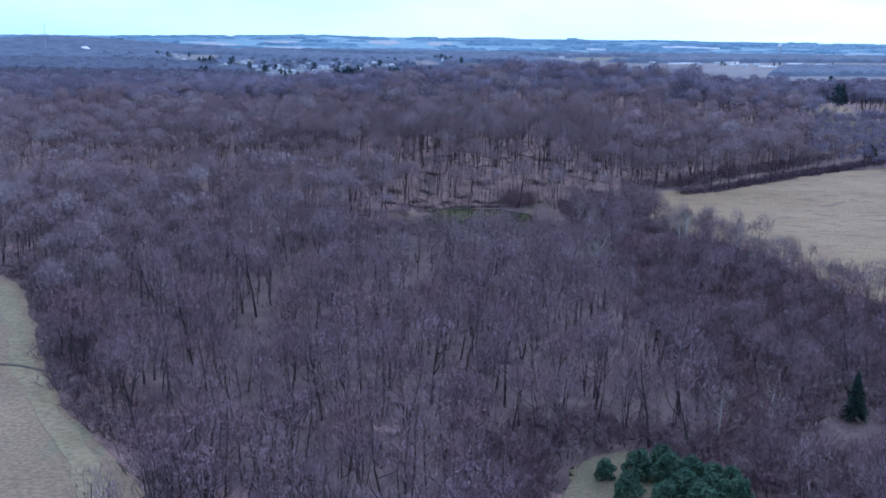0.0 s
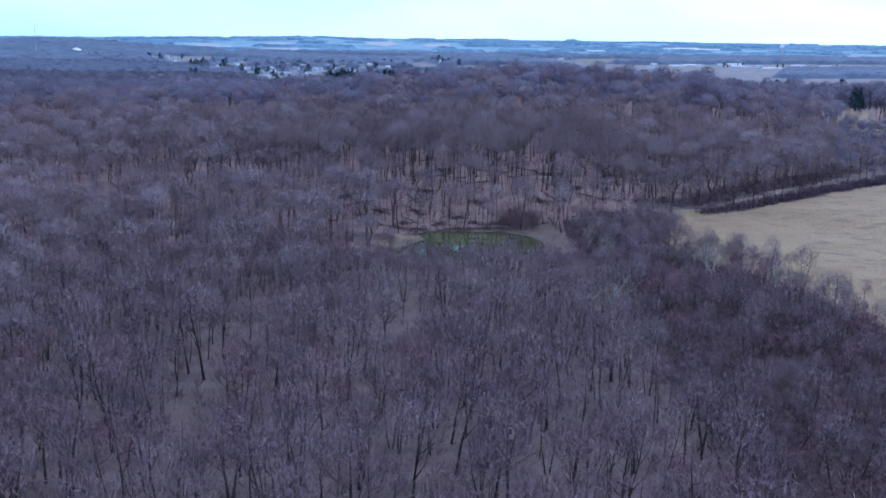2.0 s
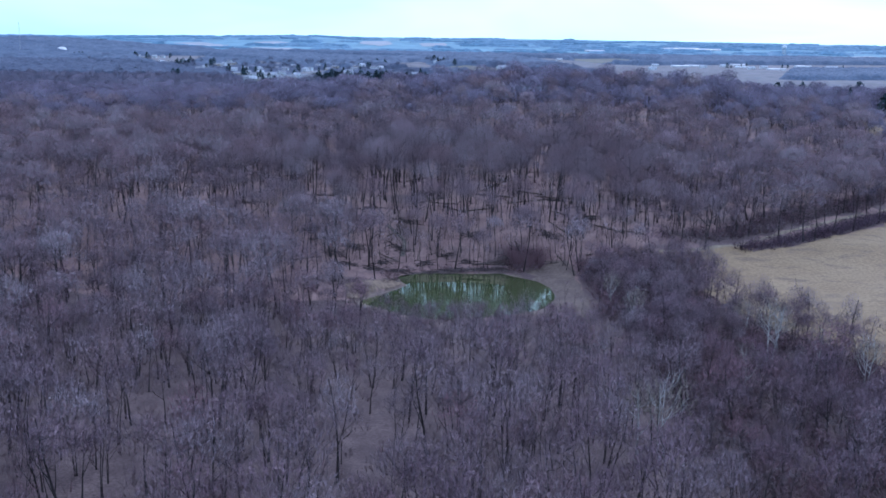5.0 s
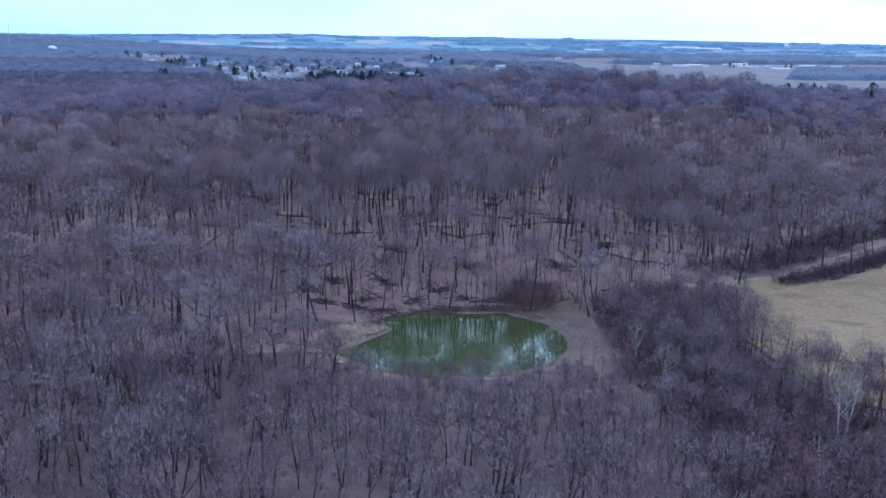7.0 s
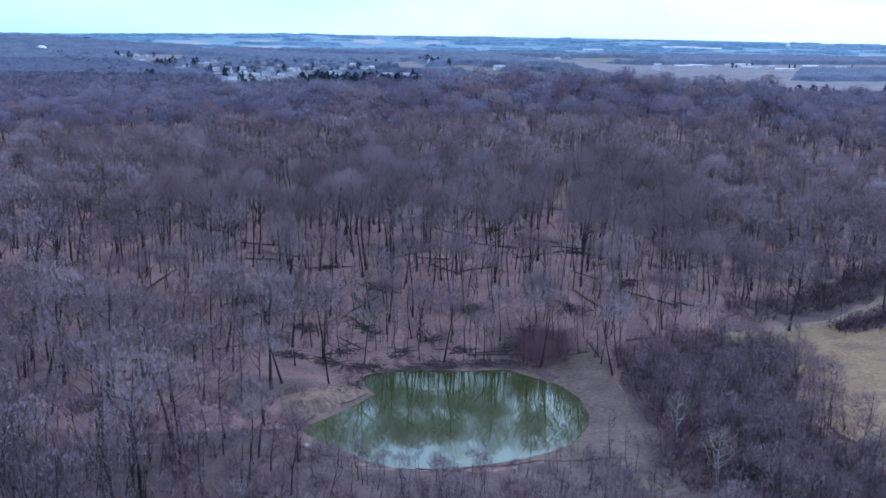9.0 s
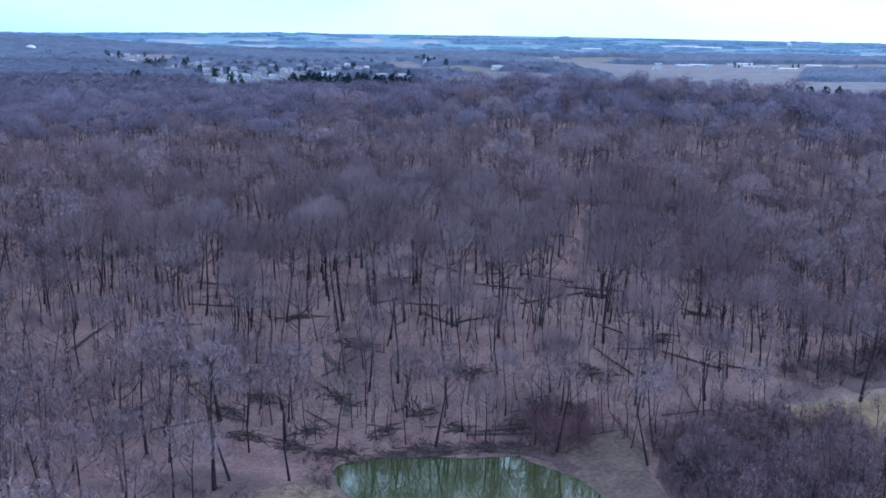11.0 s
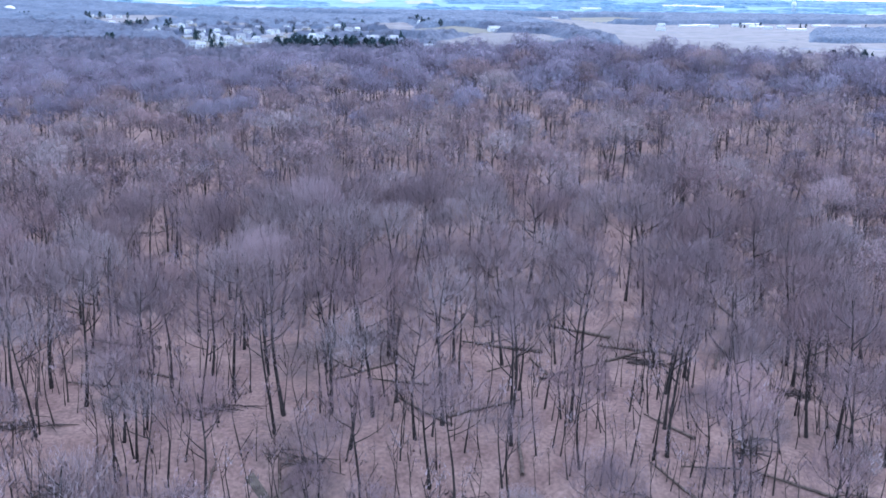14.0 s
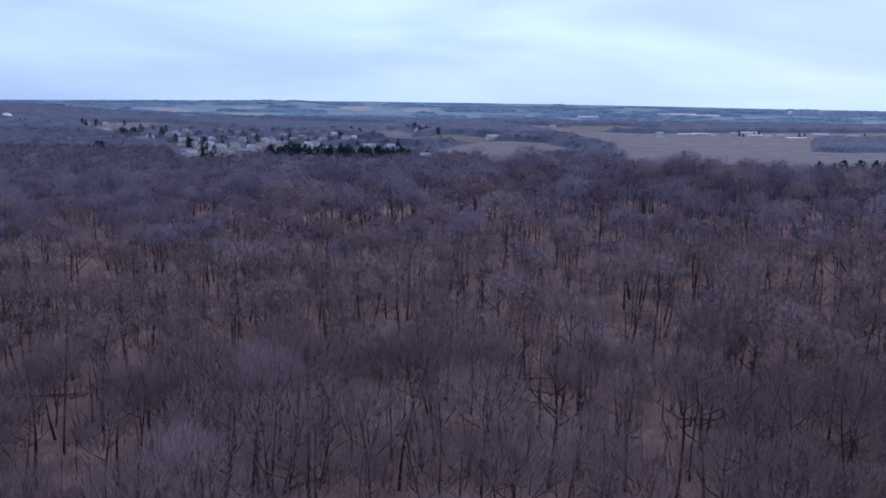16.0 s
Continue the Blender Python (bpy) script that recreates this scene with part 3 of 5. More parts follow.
PALE_PLACES = [(38.5, 259, 1.25), (34.5, 262, 1.0), (69.7, 311, 1.1), (83, 293, 0.95), (89.5, 282, 0.9), (92.5, 275, 0.85), (74, 316, 0.9), (60, 292, 0.8), (99, 262, 0.75), (47, 336, 0.85), (78, 305, 0.8), (86, 287, 0.8), (70, 330, 0.8), (44, 351, 0.8)]
DEAD_PLACES = [(16.8, 183, 1.15), (44, 161, 1.2), (54, 165, 1.1), (43, 184, 1.0), (-2, 170, 0.95), (28, 206, 0.95)]


def clear_of_pale(P):
    """Leaves out the places under the crowns of the pale and dead trees."""
    keep = np.full(len(P), True)
    for px, py, size in PALE_PLACES + DEAD_PLACES:
        keep &= np.hypot(P[:, 0] - px, (P[:, 1] - py + 2.5) * 0.7) > 4.6 * size
    return P[keep]


CLEARING = [(224, 640), (232, 630), (244, 626), (272, 706), (297, 784), (287, 801), (262, 756)]
DRIVE_LINE = [(224, 655), (229, 632), (233, 610), (238, 592), (246, 570), (262, 550)]
LOW_WOOD = [(165, 480), (300, 480), (330, 640), (228, 640), (190, 560)]


def wooded(P, margin):
    x, y = P[:, 0], P[:, 1]
    keep = in_view(x, y, margin) & ~open_ground(x, y) & ~thicket_zone(x, y)
    keep &= (poly_dist(CLEARING, x, y) > 2) & (poly_dist(LOW_WOOD, x, y) > 0) & (line_dist(DRIVE_LINE, x, y) > 6)
    keep &= poly_dist([(258, 768), (268, 852), (312, 832), (302, 780)], x, y) > 0
    return P[keep & ~((poly_dist([(-21, 318), (-21, 358), (-12, 362), (30, 362), (46, 350), (46, 318)], x, y) < 0) & (rng.uniform(0, 1, len(x)) < 0.97))]


P = wooded(spread_points(-420, 300, 86, 570, 9.0, rng), 10)
P = P[~is_young(P[:, 0], P[:, 1])]
x, y = P[:, 0], P[:, 1]
close = (np.abs(x - 6) < 70) & (y > 394) & (y < 496)
mid = (np.abs(x) < 116) & ~close
far = ~close & ~mid
FARTHER = wooded(spread_points(-420, 480, 570, 960, 10.2, rng), 6)
FARTHER = FARTHER[~((FARTHER[:, 1] > 765) & (np.abs(FARTHER[:, 0] - 45) < 150))]
SAPLING = wooded(spread_points(-80, 120, 86, 360, 5.7, rng), 12)
SAPLING = clear_of_pale(SAPLING[is_young(SAPLING[:, 0], SAPLING[:, 1])])
plant("hardwood_stand", MATURE[1], P[mid], [BARK, TWIG], "dense stand of bare grey-brown hardwood trees", "woodland", rng, (0.68, 1.12))
plant("hardwood_stand", HILL, P[far], [BARK, TWIG], "dense stand of bare grey-brown hardwood trees by a field", "woodland", rng, (0.7, 1.1))
# the haze-tinted twigs take over tree by tree up the hill
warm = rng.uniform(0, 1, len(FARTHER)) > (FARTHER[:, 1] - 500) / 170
plant("hardwood_stand", HILL, FARTHER[warm], [BARK, TWIG], "dense stand of bare grey-brown hardwood trees on a slope", "woodland", rng, (0.72, 1.15), girth=1.12)
plant("hardwood_stand", HILL, FARTHER[~warm], [BARK, HAZED_TWIG], "dense stand of bare grey-brown hardwood trees on a hill", "woodland", rng, (0.72, 1.15), girth=1.12)
low = 1 - 0.3 * step(275, 318, SAPLING[:, 1]) * (np.abs(SAPLING[:, 0] - 6) < 42)
glade = np.array([noise.noise((px / 16, py / 16, 2.0)) for px, py in SAPLING])
SAPLING, low = SAPLING[glade < 0.30], low[glade < 0.30]
grown = low * rng.uniform(0.65, 1.25, len(SAPLING))
grey = rng.uniform(0, 1, len(SAPLING)) < 0.85 * step(180, 280, SAPLING[:, 1])
plant("young_stand", YOUNG[1], SAPLING[~grey], [BARK, SCRUB_TWIG], "stand of slender bare purple-brown young trees", "woodland", rng, sizes=grown[~grey])
plant("young_stand", YOUNG[1], SAPLING[grey], [BARK, TWIG], "stand of slender bare grey young trees", "woodland", rng, sizes=grown[grey])

# leaf litter in darker tones: shade beneath dense twigs, put into the ground colour
SHADED_LITTER = material("shaded_litter", (0.108, 0.078, 0.075), (0.178, 0.131, 0.120), 0.2, fine=2.4, bump=0.03, grain=0.4)
patch("scrub_floor", [(-58, 176), (-70, 205), (-78, 250), (-74, 348), (-40, 354), (-22, 358), (-14, 351), (-4, 345.5), (6, 345), (20, 348), (34, 352), (40, 360), (40.5, 374), (40.5, 393), (52, 397), (66, 380), (72, 345), (84, 310), (100, 258), (112, 236), (122, 150), (110, 110), (60, 104), (-40, 104), (-44, 140)], SHADED_LITTER, "leaf litter under scrub with its shade painted in", 4.0, 0.05, "ground", 5.0)

L = spread_points(165, 330, 480, 640, 4.9, rng)
L = L[(poly_dist(LOW_WOOD, L[:, 0], L[:, 1]) < 0) & (line_dist(TRACK_LINE, L[:, 0], L[:, 1]) > 5) & (line_dist(DRIVE_LINE, L[:, 0], L[:, 1]) > 4.5) & (poly_dist(CLEARING, L[:, 0], L[:, 1]) > 1)]
# a sheet of the shade-toned litter darkens the ground beneath the low trees
patch("low_wood_floor", LOW_WOOD, SHADED_LITTER, "litter beneath low scrub wood with its shade painted in", 6.0, 0.5, "ground", 5.0)
plant("young_stand", YOUNG[2], L, [BARK, HAZED_TWIG], "low bare scrub wood by a drive", "woodland", rng, (0.48, 0.8))

# brush of the old field, the hedge and the wood's edge
Q = spread_points(-130, 260, 100, 540, 3.2, rng)
x, y = Q[:, 0], Q[:, 1]
keep = thicket_zone(x, y) & in_view(x, y) & ~open_ground(x, y)
keep |= (np.abs(poly_dist(LEFT_FIELD, x, y) - 6) < 5) & (x > -120) & (y > 110)
hedge = [(93, 408.5), (119, 424), (146, 449), (165, 466.5), (255, 536)]
keep |= (poly_dist(LAWN_PATCH, x, y) > 1) & (poly_dist(LAWN_PATCH, x, y) < 12) & (y > 120)
H = spread_points(85, 262, 400, 545, 1.75, rng)
H = H[line_dist(hedge, H[:, 0], H[:, 1]) < 3.0]
T = spread_points(40, 130, 118, 392, 6.4, rng)
T = clear_of_pale(T[thicket_zone(T[:, 0], T[:, 1]) & ~open_ground(T[:, 0], T[:, 1]) & in_view(T[:, 0], T[:, 1], 10)])
plant("young_stand", YOUNG[1], T[rng.uniform(0, 1, len(T)) < 0.85], [BARK, SCRUB_TWIG], "scattered small bare trees in brush", "woodland", rng, (0.5, 1.0))
N = spread_points(70, 260, 385, 560, 3.4, rng)
nd = line_dist(TRACK_LINE, N[:, 0], N[:, 1])
N = N[(nd > 4.5) & (nd < 17) & (poly_dist(RIGHT_FIELD, N[:, 0], N[:, 1]) > 9)]
plant("thicket", BUSH, N[rng.uniform(0, 1, len(N)) < 0.85], [SHRUB_TWIG, SHRUB_TWIG], "dark leafless brush at the wood edge by a track", "shrubs", rng, (0.4, 0.9))
U = spread_points(58, 230, 396, 540, 6.4, rng)
U = U[~open_ground(U[:, 0], U[:, 1]) & (poly_dist(RIGHT_FIELD, U[:, 0], U[:, 1]) > 14) & (poly_dist(LOW_WOOD, U[:, 0], U[:, 1]) > 0)]
K = spread_points(-70, 240, 480, 720, 11.0, rng)
K = K[~open_ground(K[:, 0], K[:, 1]) & (poly_dist(LOW_WOOD, K[:, 0], K[:, 1]) > 0) & (K[:, 0] < 0.42 * K[:, 1])]
plant("young_stand", YOUNG[2], K, [BARK, HAZED_TWIG], "slender bare understorey trees on a hill", "woodland", rng, (0.4, 0.8))
plant("young_stand", YOUNG[2], U, [BARK, TWIG], "slender bare understorey trees", "woodland", rng, (0.45, 0.85))
W = spread_points(-190, -24, 340, 560, 7.6, rng)
W = W[~open_ground(W[:, 0], W[:, 1]) & in_view(W[:, 0], W[:, 1], 5) & (rng.uniform(0, 1, len(W)) < np.clip((-W[:, 0] - 26) / 50, 0, 0.85))]
plant("young_stand", YOUNG[2], W, [BARK, TWIG], "slender bare understorey trees beneath the canopy", "woodland", rng, (0.55, 1.0))
HEDGE_TWIG = twig_material("hedge_twigs", [(0.120, 0.080, 0.108), (0.165, 0.118, 0.145), (0.145, 0.090, 0.112)])
# shade under the hedge, painted as a strip of darker litter
patch("hedge_floor", ribbon(hedge, 3.2), SHADED_LITTER, "litter beneath a hedge with its shade painted in", 2.0, 0.2, "ground", 1.5)
patch("wood_edge_floor", ribbon([(78, 411), (98, 428), (128, 456), (174, 500)], 5.0), SHADED_LITTER, "dark litter at the wood edge", 2.0, 0.07, "ground", 9.0)
W = spread_points(-200, -60, 150, 345, 6.4, rng)
W = W[~open_ground(W[:, 0], W[:, 1]) & in_view(W[:, 0], W[:, 1], 8) & (W[:, 0] < -70)]
plant("young_stand", YOUNG[2], W, [BARK, SCRUB_TWIG], "slender bare young trees beside a stubble field", "woodland", rng, (0.5, 0.95))
# the painted shade of the scrub floor carried on under the western trees
patch("west_floor", [(-66, 200), (-76, 250), (-72, 350), (-112, 372), (-190, 352), (-139, 282), (-116, 268), (-98, 232), (-86, 202), (-72, 178)], SHADED_LITTER, "litter beside a stubble field, darkened as tree shade", 5.0, 0.04, "ground", 4.0)
EDGE_LINE = [(74, 409), (98, 429), (128, 457), (174, 501)]
B = spread_points(66, 182, 400, 510, 2.7, rng)
B = B[(line_dist(EDGE_LINE, B[:, 0], B[:, 1]) < 6.5) & (line_dist(TRACK_LINE, B[:, 0], B[:, 1]) > 3) & (rng.uniform(0, 1, len(B)) < 0.8)]
plant("thicket", BUSH, B, [HEDGE_TWIG, SHRUB_TWIG], "dark purple leafless brush between wood and track", "shrubs", rng, (0.4, 0.85))
plant("hedge", BUSH, H, [HEDGE_TWIG, HEDGE_TWIG], "dark purple leafless hedge between field and track", "hedge", rng, (0.5, 0.8))
plant("thicket", BUSH, Q[keep], [SHRUB_TWIG, SHRUB_TWIG], "dark purple-brown leafless thicket", "shrubs", rng, (0.6, 1.3))
Q = spread_points(-6, 64, 112, 168, 2.5, rng)
ld = poly_dist(LAWN_PATCH, Q[:, 0], Q[:, 1])
Q = Q[(ld > 1.5) & (ld < 17) & (Q[:, 1] > 118) & (np.hypot(Q[:, 0] - 69, Q[:, 1] - 165) > 6)]
plant("thicket", BUSH, Q[rng.uniform(0, 1, len(Q)) < 0.7], [SHRUB_TWIG, SHRUB_TWIG], "dark purple-brown leafless brush round a lawn", "shrubs", rng, (0.5, 1.05))
LOW_BUSH = [shrub(520 + i, 4.2, 2.8, 64, 0.085) for i in range(4)]
POLE = [bare_tree(540 + i, 8.5 + i, 1.3, 0.45, 2, 0.08) for i in range(4)]
POLE = [(w, (t[0][:120], t[1][:40])) for w, t in POLE]
Q = spread_points(-110, 120, 396, 600, 5.6, rng)
Q = Q[~open_ground(Q[:, 0], Q[:, 1]) & in_view(Q[:, 0], Q[:, 1], 5)]
S = spread_points(-60, 60, 393, 440, 3.0, rng)
S = S[~open_ground(S[:, 0], S[:, 1]) & ~thicket_zone(S[:, 0], S[:, 1])]
plant("pole_saplings", POLE, S[rng.uniform(0, 1, len(S)) < 0.55], [BARK, TWIG], "thin bare pole saplings above the pond", "saplings", rng, (0.5, 1.5))
S = spread_points(-36, 50, 306, 352, 3.3, rng)
S = S[(poly_dist(POND, S[:, 0], S[:, 1]) > 3) & (rng.uniform(0, 1, len(S)) < 0.42)]
plant("pole_saplings", POLE, S, [BARK, TWIG], "thin bare pole saplings before the pond", "saplings", rng, (0.35, 0.85))
G = spread_points(-50, 52, 312, 352, 4.0, rng)
G = G[(poly_dist(POND, G[:, 0], G[:, 1]) > 4) & (rng.uniform(0, 1, len(G)) < np.where(np.abs(G[:, 0] - 38) < 5, 0.12, 0.55))]
plant("young_stand", YOUNG[1], G, [BARK, SCRUB_TWIG], "low bare saplings before the pond", "woodland", rng, sizes=np.clip(np.where(G[:, 0] < -14, 0.66, 0.58 - 0.010 * (G[:, 1] - 312)), 0.24, 0.66) * rng.uniform(0.75, 1.25, len(G)))
B = spread_points(41.5, 57, 342, 398, 2.4, rng)
B = B[(poly_dist(RIGHT_FIELD, B[:, 0], B[:, 1]) > 4) & (rng.uniform(0, 1, len(B)) < 0.25 + 0.4 * step(41.5, 48, B[:, 0] + 2.5 * np.sin(B[:, 1] / 5)))]
plant("shore_brush", BUSH, B, [SHRUB_TWIG, SCRUB_TWIG], "dense grey-purple brush beside the pond bank", "shrubs", rng, (0.5, 1.0))
B = spread_points(-34, -13, 342, 376, 2.6, rng)
B = B[(poly_dist(POND, B[:, 0], B[:, 1]) > 2.5) & (rng.uniform(0, 1, len(B)) < 0.6)]
plant("shore_brush", BUSH, B, [SHRUB_TWIG, SHRUB_TWIG], "low leafless brush on the pond bank", "shrubs", rng, (0.2, 0.5))
S = spread_points(-14, 30, 376, 402, 2.3, rng)
sd = poly_dist(POND, S[:, 0], S[:, 1])
S = S[(sd > 0.4) & (sd < 5) & ((S[:, 1] > 389) | (S[:, 0] < -3)) & (rng.uniform(0, 1, len(S)) < 0.95)]
plant("shore_brush", BUSH, S, [SHRUB_TWIG, SHRUB_TWIG], "dark leafless brush along the shore", "shrubs", rng, (0.2, 0.5))
plant("pole_saplings", POLE, Q[rng.uniform(0, 1, len(Q)) < 0.6], [BARK, TWIG], "thin bare pole saplings under tall trees", "saplings", rng, (0.5, 1.2))
Q = spread_points(-150, 150, 100, 520, 5.6, rng)
x, y = Q[:, 0], Q[:, 1]
keep = ~open_ground(x, y) & in_view(x, y, 10) & (rng.uniform(0, 1, len(x)) < np.where(y < 345, 0.95, 0.12))
plant("undergrowth", LOW_BUSH, Q[keep], [SHRUB_TWIG, SHRUB_TWIG], "low leafless undergrowth beneath the trees", "shrubs", rng, (0.35, 0.8))

Q = spread_points(-190, 230, 470, 740, 6.4, rng)
x, y = Q[:, 0], Q[:, 1]
keep = ~open_ground(x, y) & in_view(x, y, 5) & (poly_dist(LOW_WOOD, x, y) > 0) & (rng.uniform(0, 1, len(x)) < 0.55)
plant("undergrowth", [shrub(530 + i, 4.6, 3.2, 34, 0.17) for i in range(4)], Q[keep], [SHRUB_TWIG, SHRUB_TWIG], "low leafless undergrowth beneath the hill wood", "shrubs", rng, (0.4, 0.9))

E = spread_points(60, 130, 240, 392, 3.6, rng)
ed = poly_dist(RIGHT_FIELD, E[:, 0], E[:, 1])
E = E[(ed > -1.5) & (ed < 9) & (E[:, 1] < 335)]
plant("edge_saplings", YOUNG[1], E[rng.uniform(0, 1, len(E)) < 0.75], [BARK, SCRUB_TWIG], "thin bare saplings along a field edge", "saplings", rng, (0.32, 0.62))

E = spread_points(44, 118, 318, 396, 3.7, rng)
ed = poly_dist(RIGHT_FIELD, E[:, 0], E[:, 1])
E = clear_of_pale(E[(ed > -3 - 6 * step(352, 330, E[:, 1])) & (ed < 30) & (line_dist(TRACK_LINE, E[:, 0], E[:, 1]) > 5)])
E = E[rng.uniform(0, 1, len(E)) < 0.62]
plant("edge_saplings", YOUNG[1], E, [BARK, TWIG], "slender bare grey trees in brush beside a field", "saplings", rng, sizes=rng.uniform(0.42, 0.78, len(E)) * (1 - 0.35 * step(362, 392, E[:, 1])))

patch("gully", ribbon([(-13.9, 415.4), (-12.6, 414.0), (-11.5, 412.8), (-9.8, 410.9), (-8.4, 408.6), (-8.3, 407.4), (-8.8, 401.4)], 0.65), RUT, "dark winding gully in leaf litter", 1.0, 0.07, "gully", 0.8)
patch("track", ribbon(TRACK_LINE, 1.15), TRACK, "pale dirt farm track along a hedge", 2.0, 0.10, "track", 1.0)
# dark ribbon along the waterline paints the shadow of the far bank
patch("shore_shade", ribbon([(-6, 384.5), (-4, 388.5), (3, 391), (12, 392.4), (20, 393), (25, 389.5), (28.5, 384.5)], 1.3), SHADED_LITTER, "dark strip painting the bank's shadow at the waterline", 1.2, 0.17, "shore", 1.2)
patch("bank", [(22, 391), (30, 397), (39, 396), (40, 376), (40.5, 354), (43, 334), (36, 332), (32, 345), (20, 344.5), (6, 341.5), (-8, 345), (-16, 350), (-20, 358), (-22, 367), (-14, 380), (-6, 384), (6, 384)], BANK, "tan dead grass bank round the pond", 1.2, 0.12, "bank", 3.5)


SPIT = material("spit_grass", (0.195, 0.142, 0.100), (0.275, 0.208, 0.146), 0.25, fine=1.1, bump=0.05, grain=0.35)
patch("spit", [(-23, 371), (-17, 375.5), (-10.8, 377), (-7.6, 375.4), (-10, 370.4), (-13.6, 365), (-17.6, 360), (-21, 358.6)], SPIT, "tan grassy spit running into the pond", 0.8, 0.34, "bank", 1.5)


# single trees on the slope behind the pond
TREE_MESHES = {}


def tree_thing(name, tree, at, turn, size, bark, twig, label, group="bare hardwoods on the slope"):
    key = (id(tree), bark.name, twig.name)
    if key not in TREE_MESHES:
        TREE_MESHES[key] = (mesh_object("trunk", *tree[0], [bark], smooth=True), mesh_object("crown", *tree[1], [twig]))
        TREE_MESHES[key][1].attributes.new("dome", "FLOAT_VECTOR", "POINT").data.foreach_set("vector", dome_of(tree[1][0]).ravel())
    root = new(name)
    root.empty_display_size = 0.5
    for part_name, me in zip(("trunk", "crown"), TREE_MESHES[key]):
        ob = new(part_name, me)
        ob.parent = root
    root.matrix_basis = pose(at[0], at[1], float(height(at[0], at[1])), 0, 0, turn) @ Matrix.Diagonal((size, size, size, 1))
    return tagged(root, label, "tree", group)


for i in np.where(close)[0]:
    k = int(rng.integers(0, 8))
    low = 0.72 if P[i, 1] < 408 else 0.86 if P[i, 1] < 422 else 1.0
    tree_thing("hardwood_tree", MATURE[0][k], P[i], rng.uniform(0, 360), rng.uniform(0.78, 1.12) * low, BARK, TWIG,
               ("tall bare hardwood tree with grey-brown bark", "slender bare hardwood tree with a high crown")[k % 2])

OLD = [bare_tree(180 + i, 21.0 + i, 6.4 + 0.5 * i, 0.34 + 0.04 * i, 0, 0.05, fine=0.55, heavy=1.55) for i in range(3)]
for i, at in enumerate([(47.0, 431.0), (-19.0, 525.0), (-22.0, 489.0), (-23.0, 489.0), (43.0, 458.0), (25.0, 479.0), (-29.0, 398.0), (-17.0, 466.0), (-6.0, 479.0), (58.0, 517.0), (79.6, 405.6)]):
    tree_thing("old_tree", OLD[i % 3], at, rng.uniform(0, 360), rng.uniform(0.85, 1.05), BARK, TWIG, "old hardwood tree with heavy dark forked limbs", "old trees of the slope")


# ---- things of the near ground ----
def part(name, v, f, mat, parent, label="", smooth=False):
    ob = new(name, mesh_object(name, v, f, [mat], smooth=smooth))
    ob.parent = parent
    if label:
        ob["label"] = label
    return ob


def conifer(seed, tall, wide, tiers, boughs, rounded=False):
    """Needle tree: trunk, and a crown of drooping boughs in tiers or rounded clumps."""
    rng = np.random.default_rng(seed)
    trunk = tube([(0, 0, -0.3), (0, 0, tall * 0.5), (0, 0, tall * 0.97)], [tall * 0.018, tall * 0.011, 0.02], 5)
    n = tiers * boughs
    if rounded:
        u = rng.uniform(0.12, 1, n)
        a = rng.uniform(0, 2 * math.pi, n)
        r = wide * np.sqrt(np.clip(1 - ((u - 0.42) / 0.6) ** 2, 0.02, 1)) * (0.72 + 0.34 * np.sin(3 * a + seed + 5 * u) * np.cos(7 * u + seed)) * rng.uniform(0.55, 1.0, n) ** 0.5
        end = np.stack([np.cos(a) * r, np.sin(a) * r, u * tall], 1)
        d = unit(np.stack([np.cos(a), np.sin(a), 0.5 + 0 * a], 1) + rng.normal(size=(n, 3)) * 0.5)
        ln = rng.uniform(0.5, 1.0, n) * (0.24 if tiers > 20 else 0.32) * wide
        w = (0.085 if tiers > 20 else 0.5) * wide
    else:
        u = (np.repeat(np.arange(tiers), boughs) + rng.uniform(0, 0.9, n)) / tiers
        a = rng.uniform(0, 2 * math.pi, n)
        r = wide * (1.02 - u) ** 0.85 * rng.uniform(0.65, 1.1, n) + 0.1
        z = tall * (0.08 + 0.92 * u)
        end = np.stack([np.cos(a) * r, np.sin(a) * r, z - 0.22 * r], 1)
        start = np.stack([np.cos(a) * r * 0.15, np.sin(a) * r * 0.15, z + 0.1 * r], 1)
        d = unit(end - start)
        ln = np.linalg.norm(end - start, axis=1)
        w = wide * (0.15 if tiers > 10 else 0.42)
    return trunk, slivers(end - d * ln[:, None], d, ln, w, rng)


def conifer_thing(name, model, at, size, mat, label, group=""):
    return tree_thing(name, model, at, rng.uniform(0, 360), size, BARK, mat, label, group)


SPRUCE = [conifer(700 + i, 10.0, 3.1, 22, 44) for i in range(2)]
PINE = [conifer(720 + i, 5.4, 3.3, 52, 48, True) for i in range(3)]
FAR_CONIFER = [conifer(740 + i, 14.0, 4.6 + 0.5 * i, 10, 13, i != 1) for i in range(3)]
for i, (px, py, size) in enumerate([(28.5, 144.4, 0.85), (32.3, 147.1, 0.8), (32.2, 142.1, 0.9), (35.3, 141.4, 0.9), (38.1, 139.5, 0.85), (25.6, 137.2, 0.8), (33.4, 136.3, 0.95), (37.6, 135.4, 0.9), (40.8, 135.6, 0.8), (34.7, 132.4, 0.9), (30.5, 134.4, 0.8), (40.8, 139.8, 0.75), (36.3, 144.9, 0.65)]):
    conifer_thing("pine_tree", PINE[i % 3], (px, py), size, NEEDLE, "bushy blue-green pine on a mown lawn", "pines on the lawn")
conifer_thing("juniper_shrub", PINE[1], (23.4, 144.5), 0.6, NEEDLE, "small round blue-green juniper on the lawn")
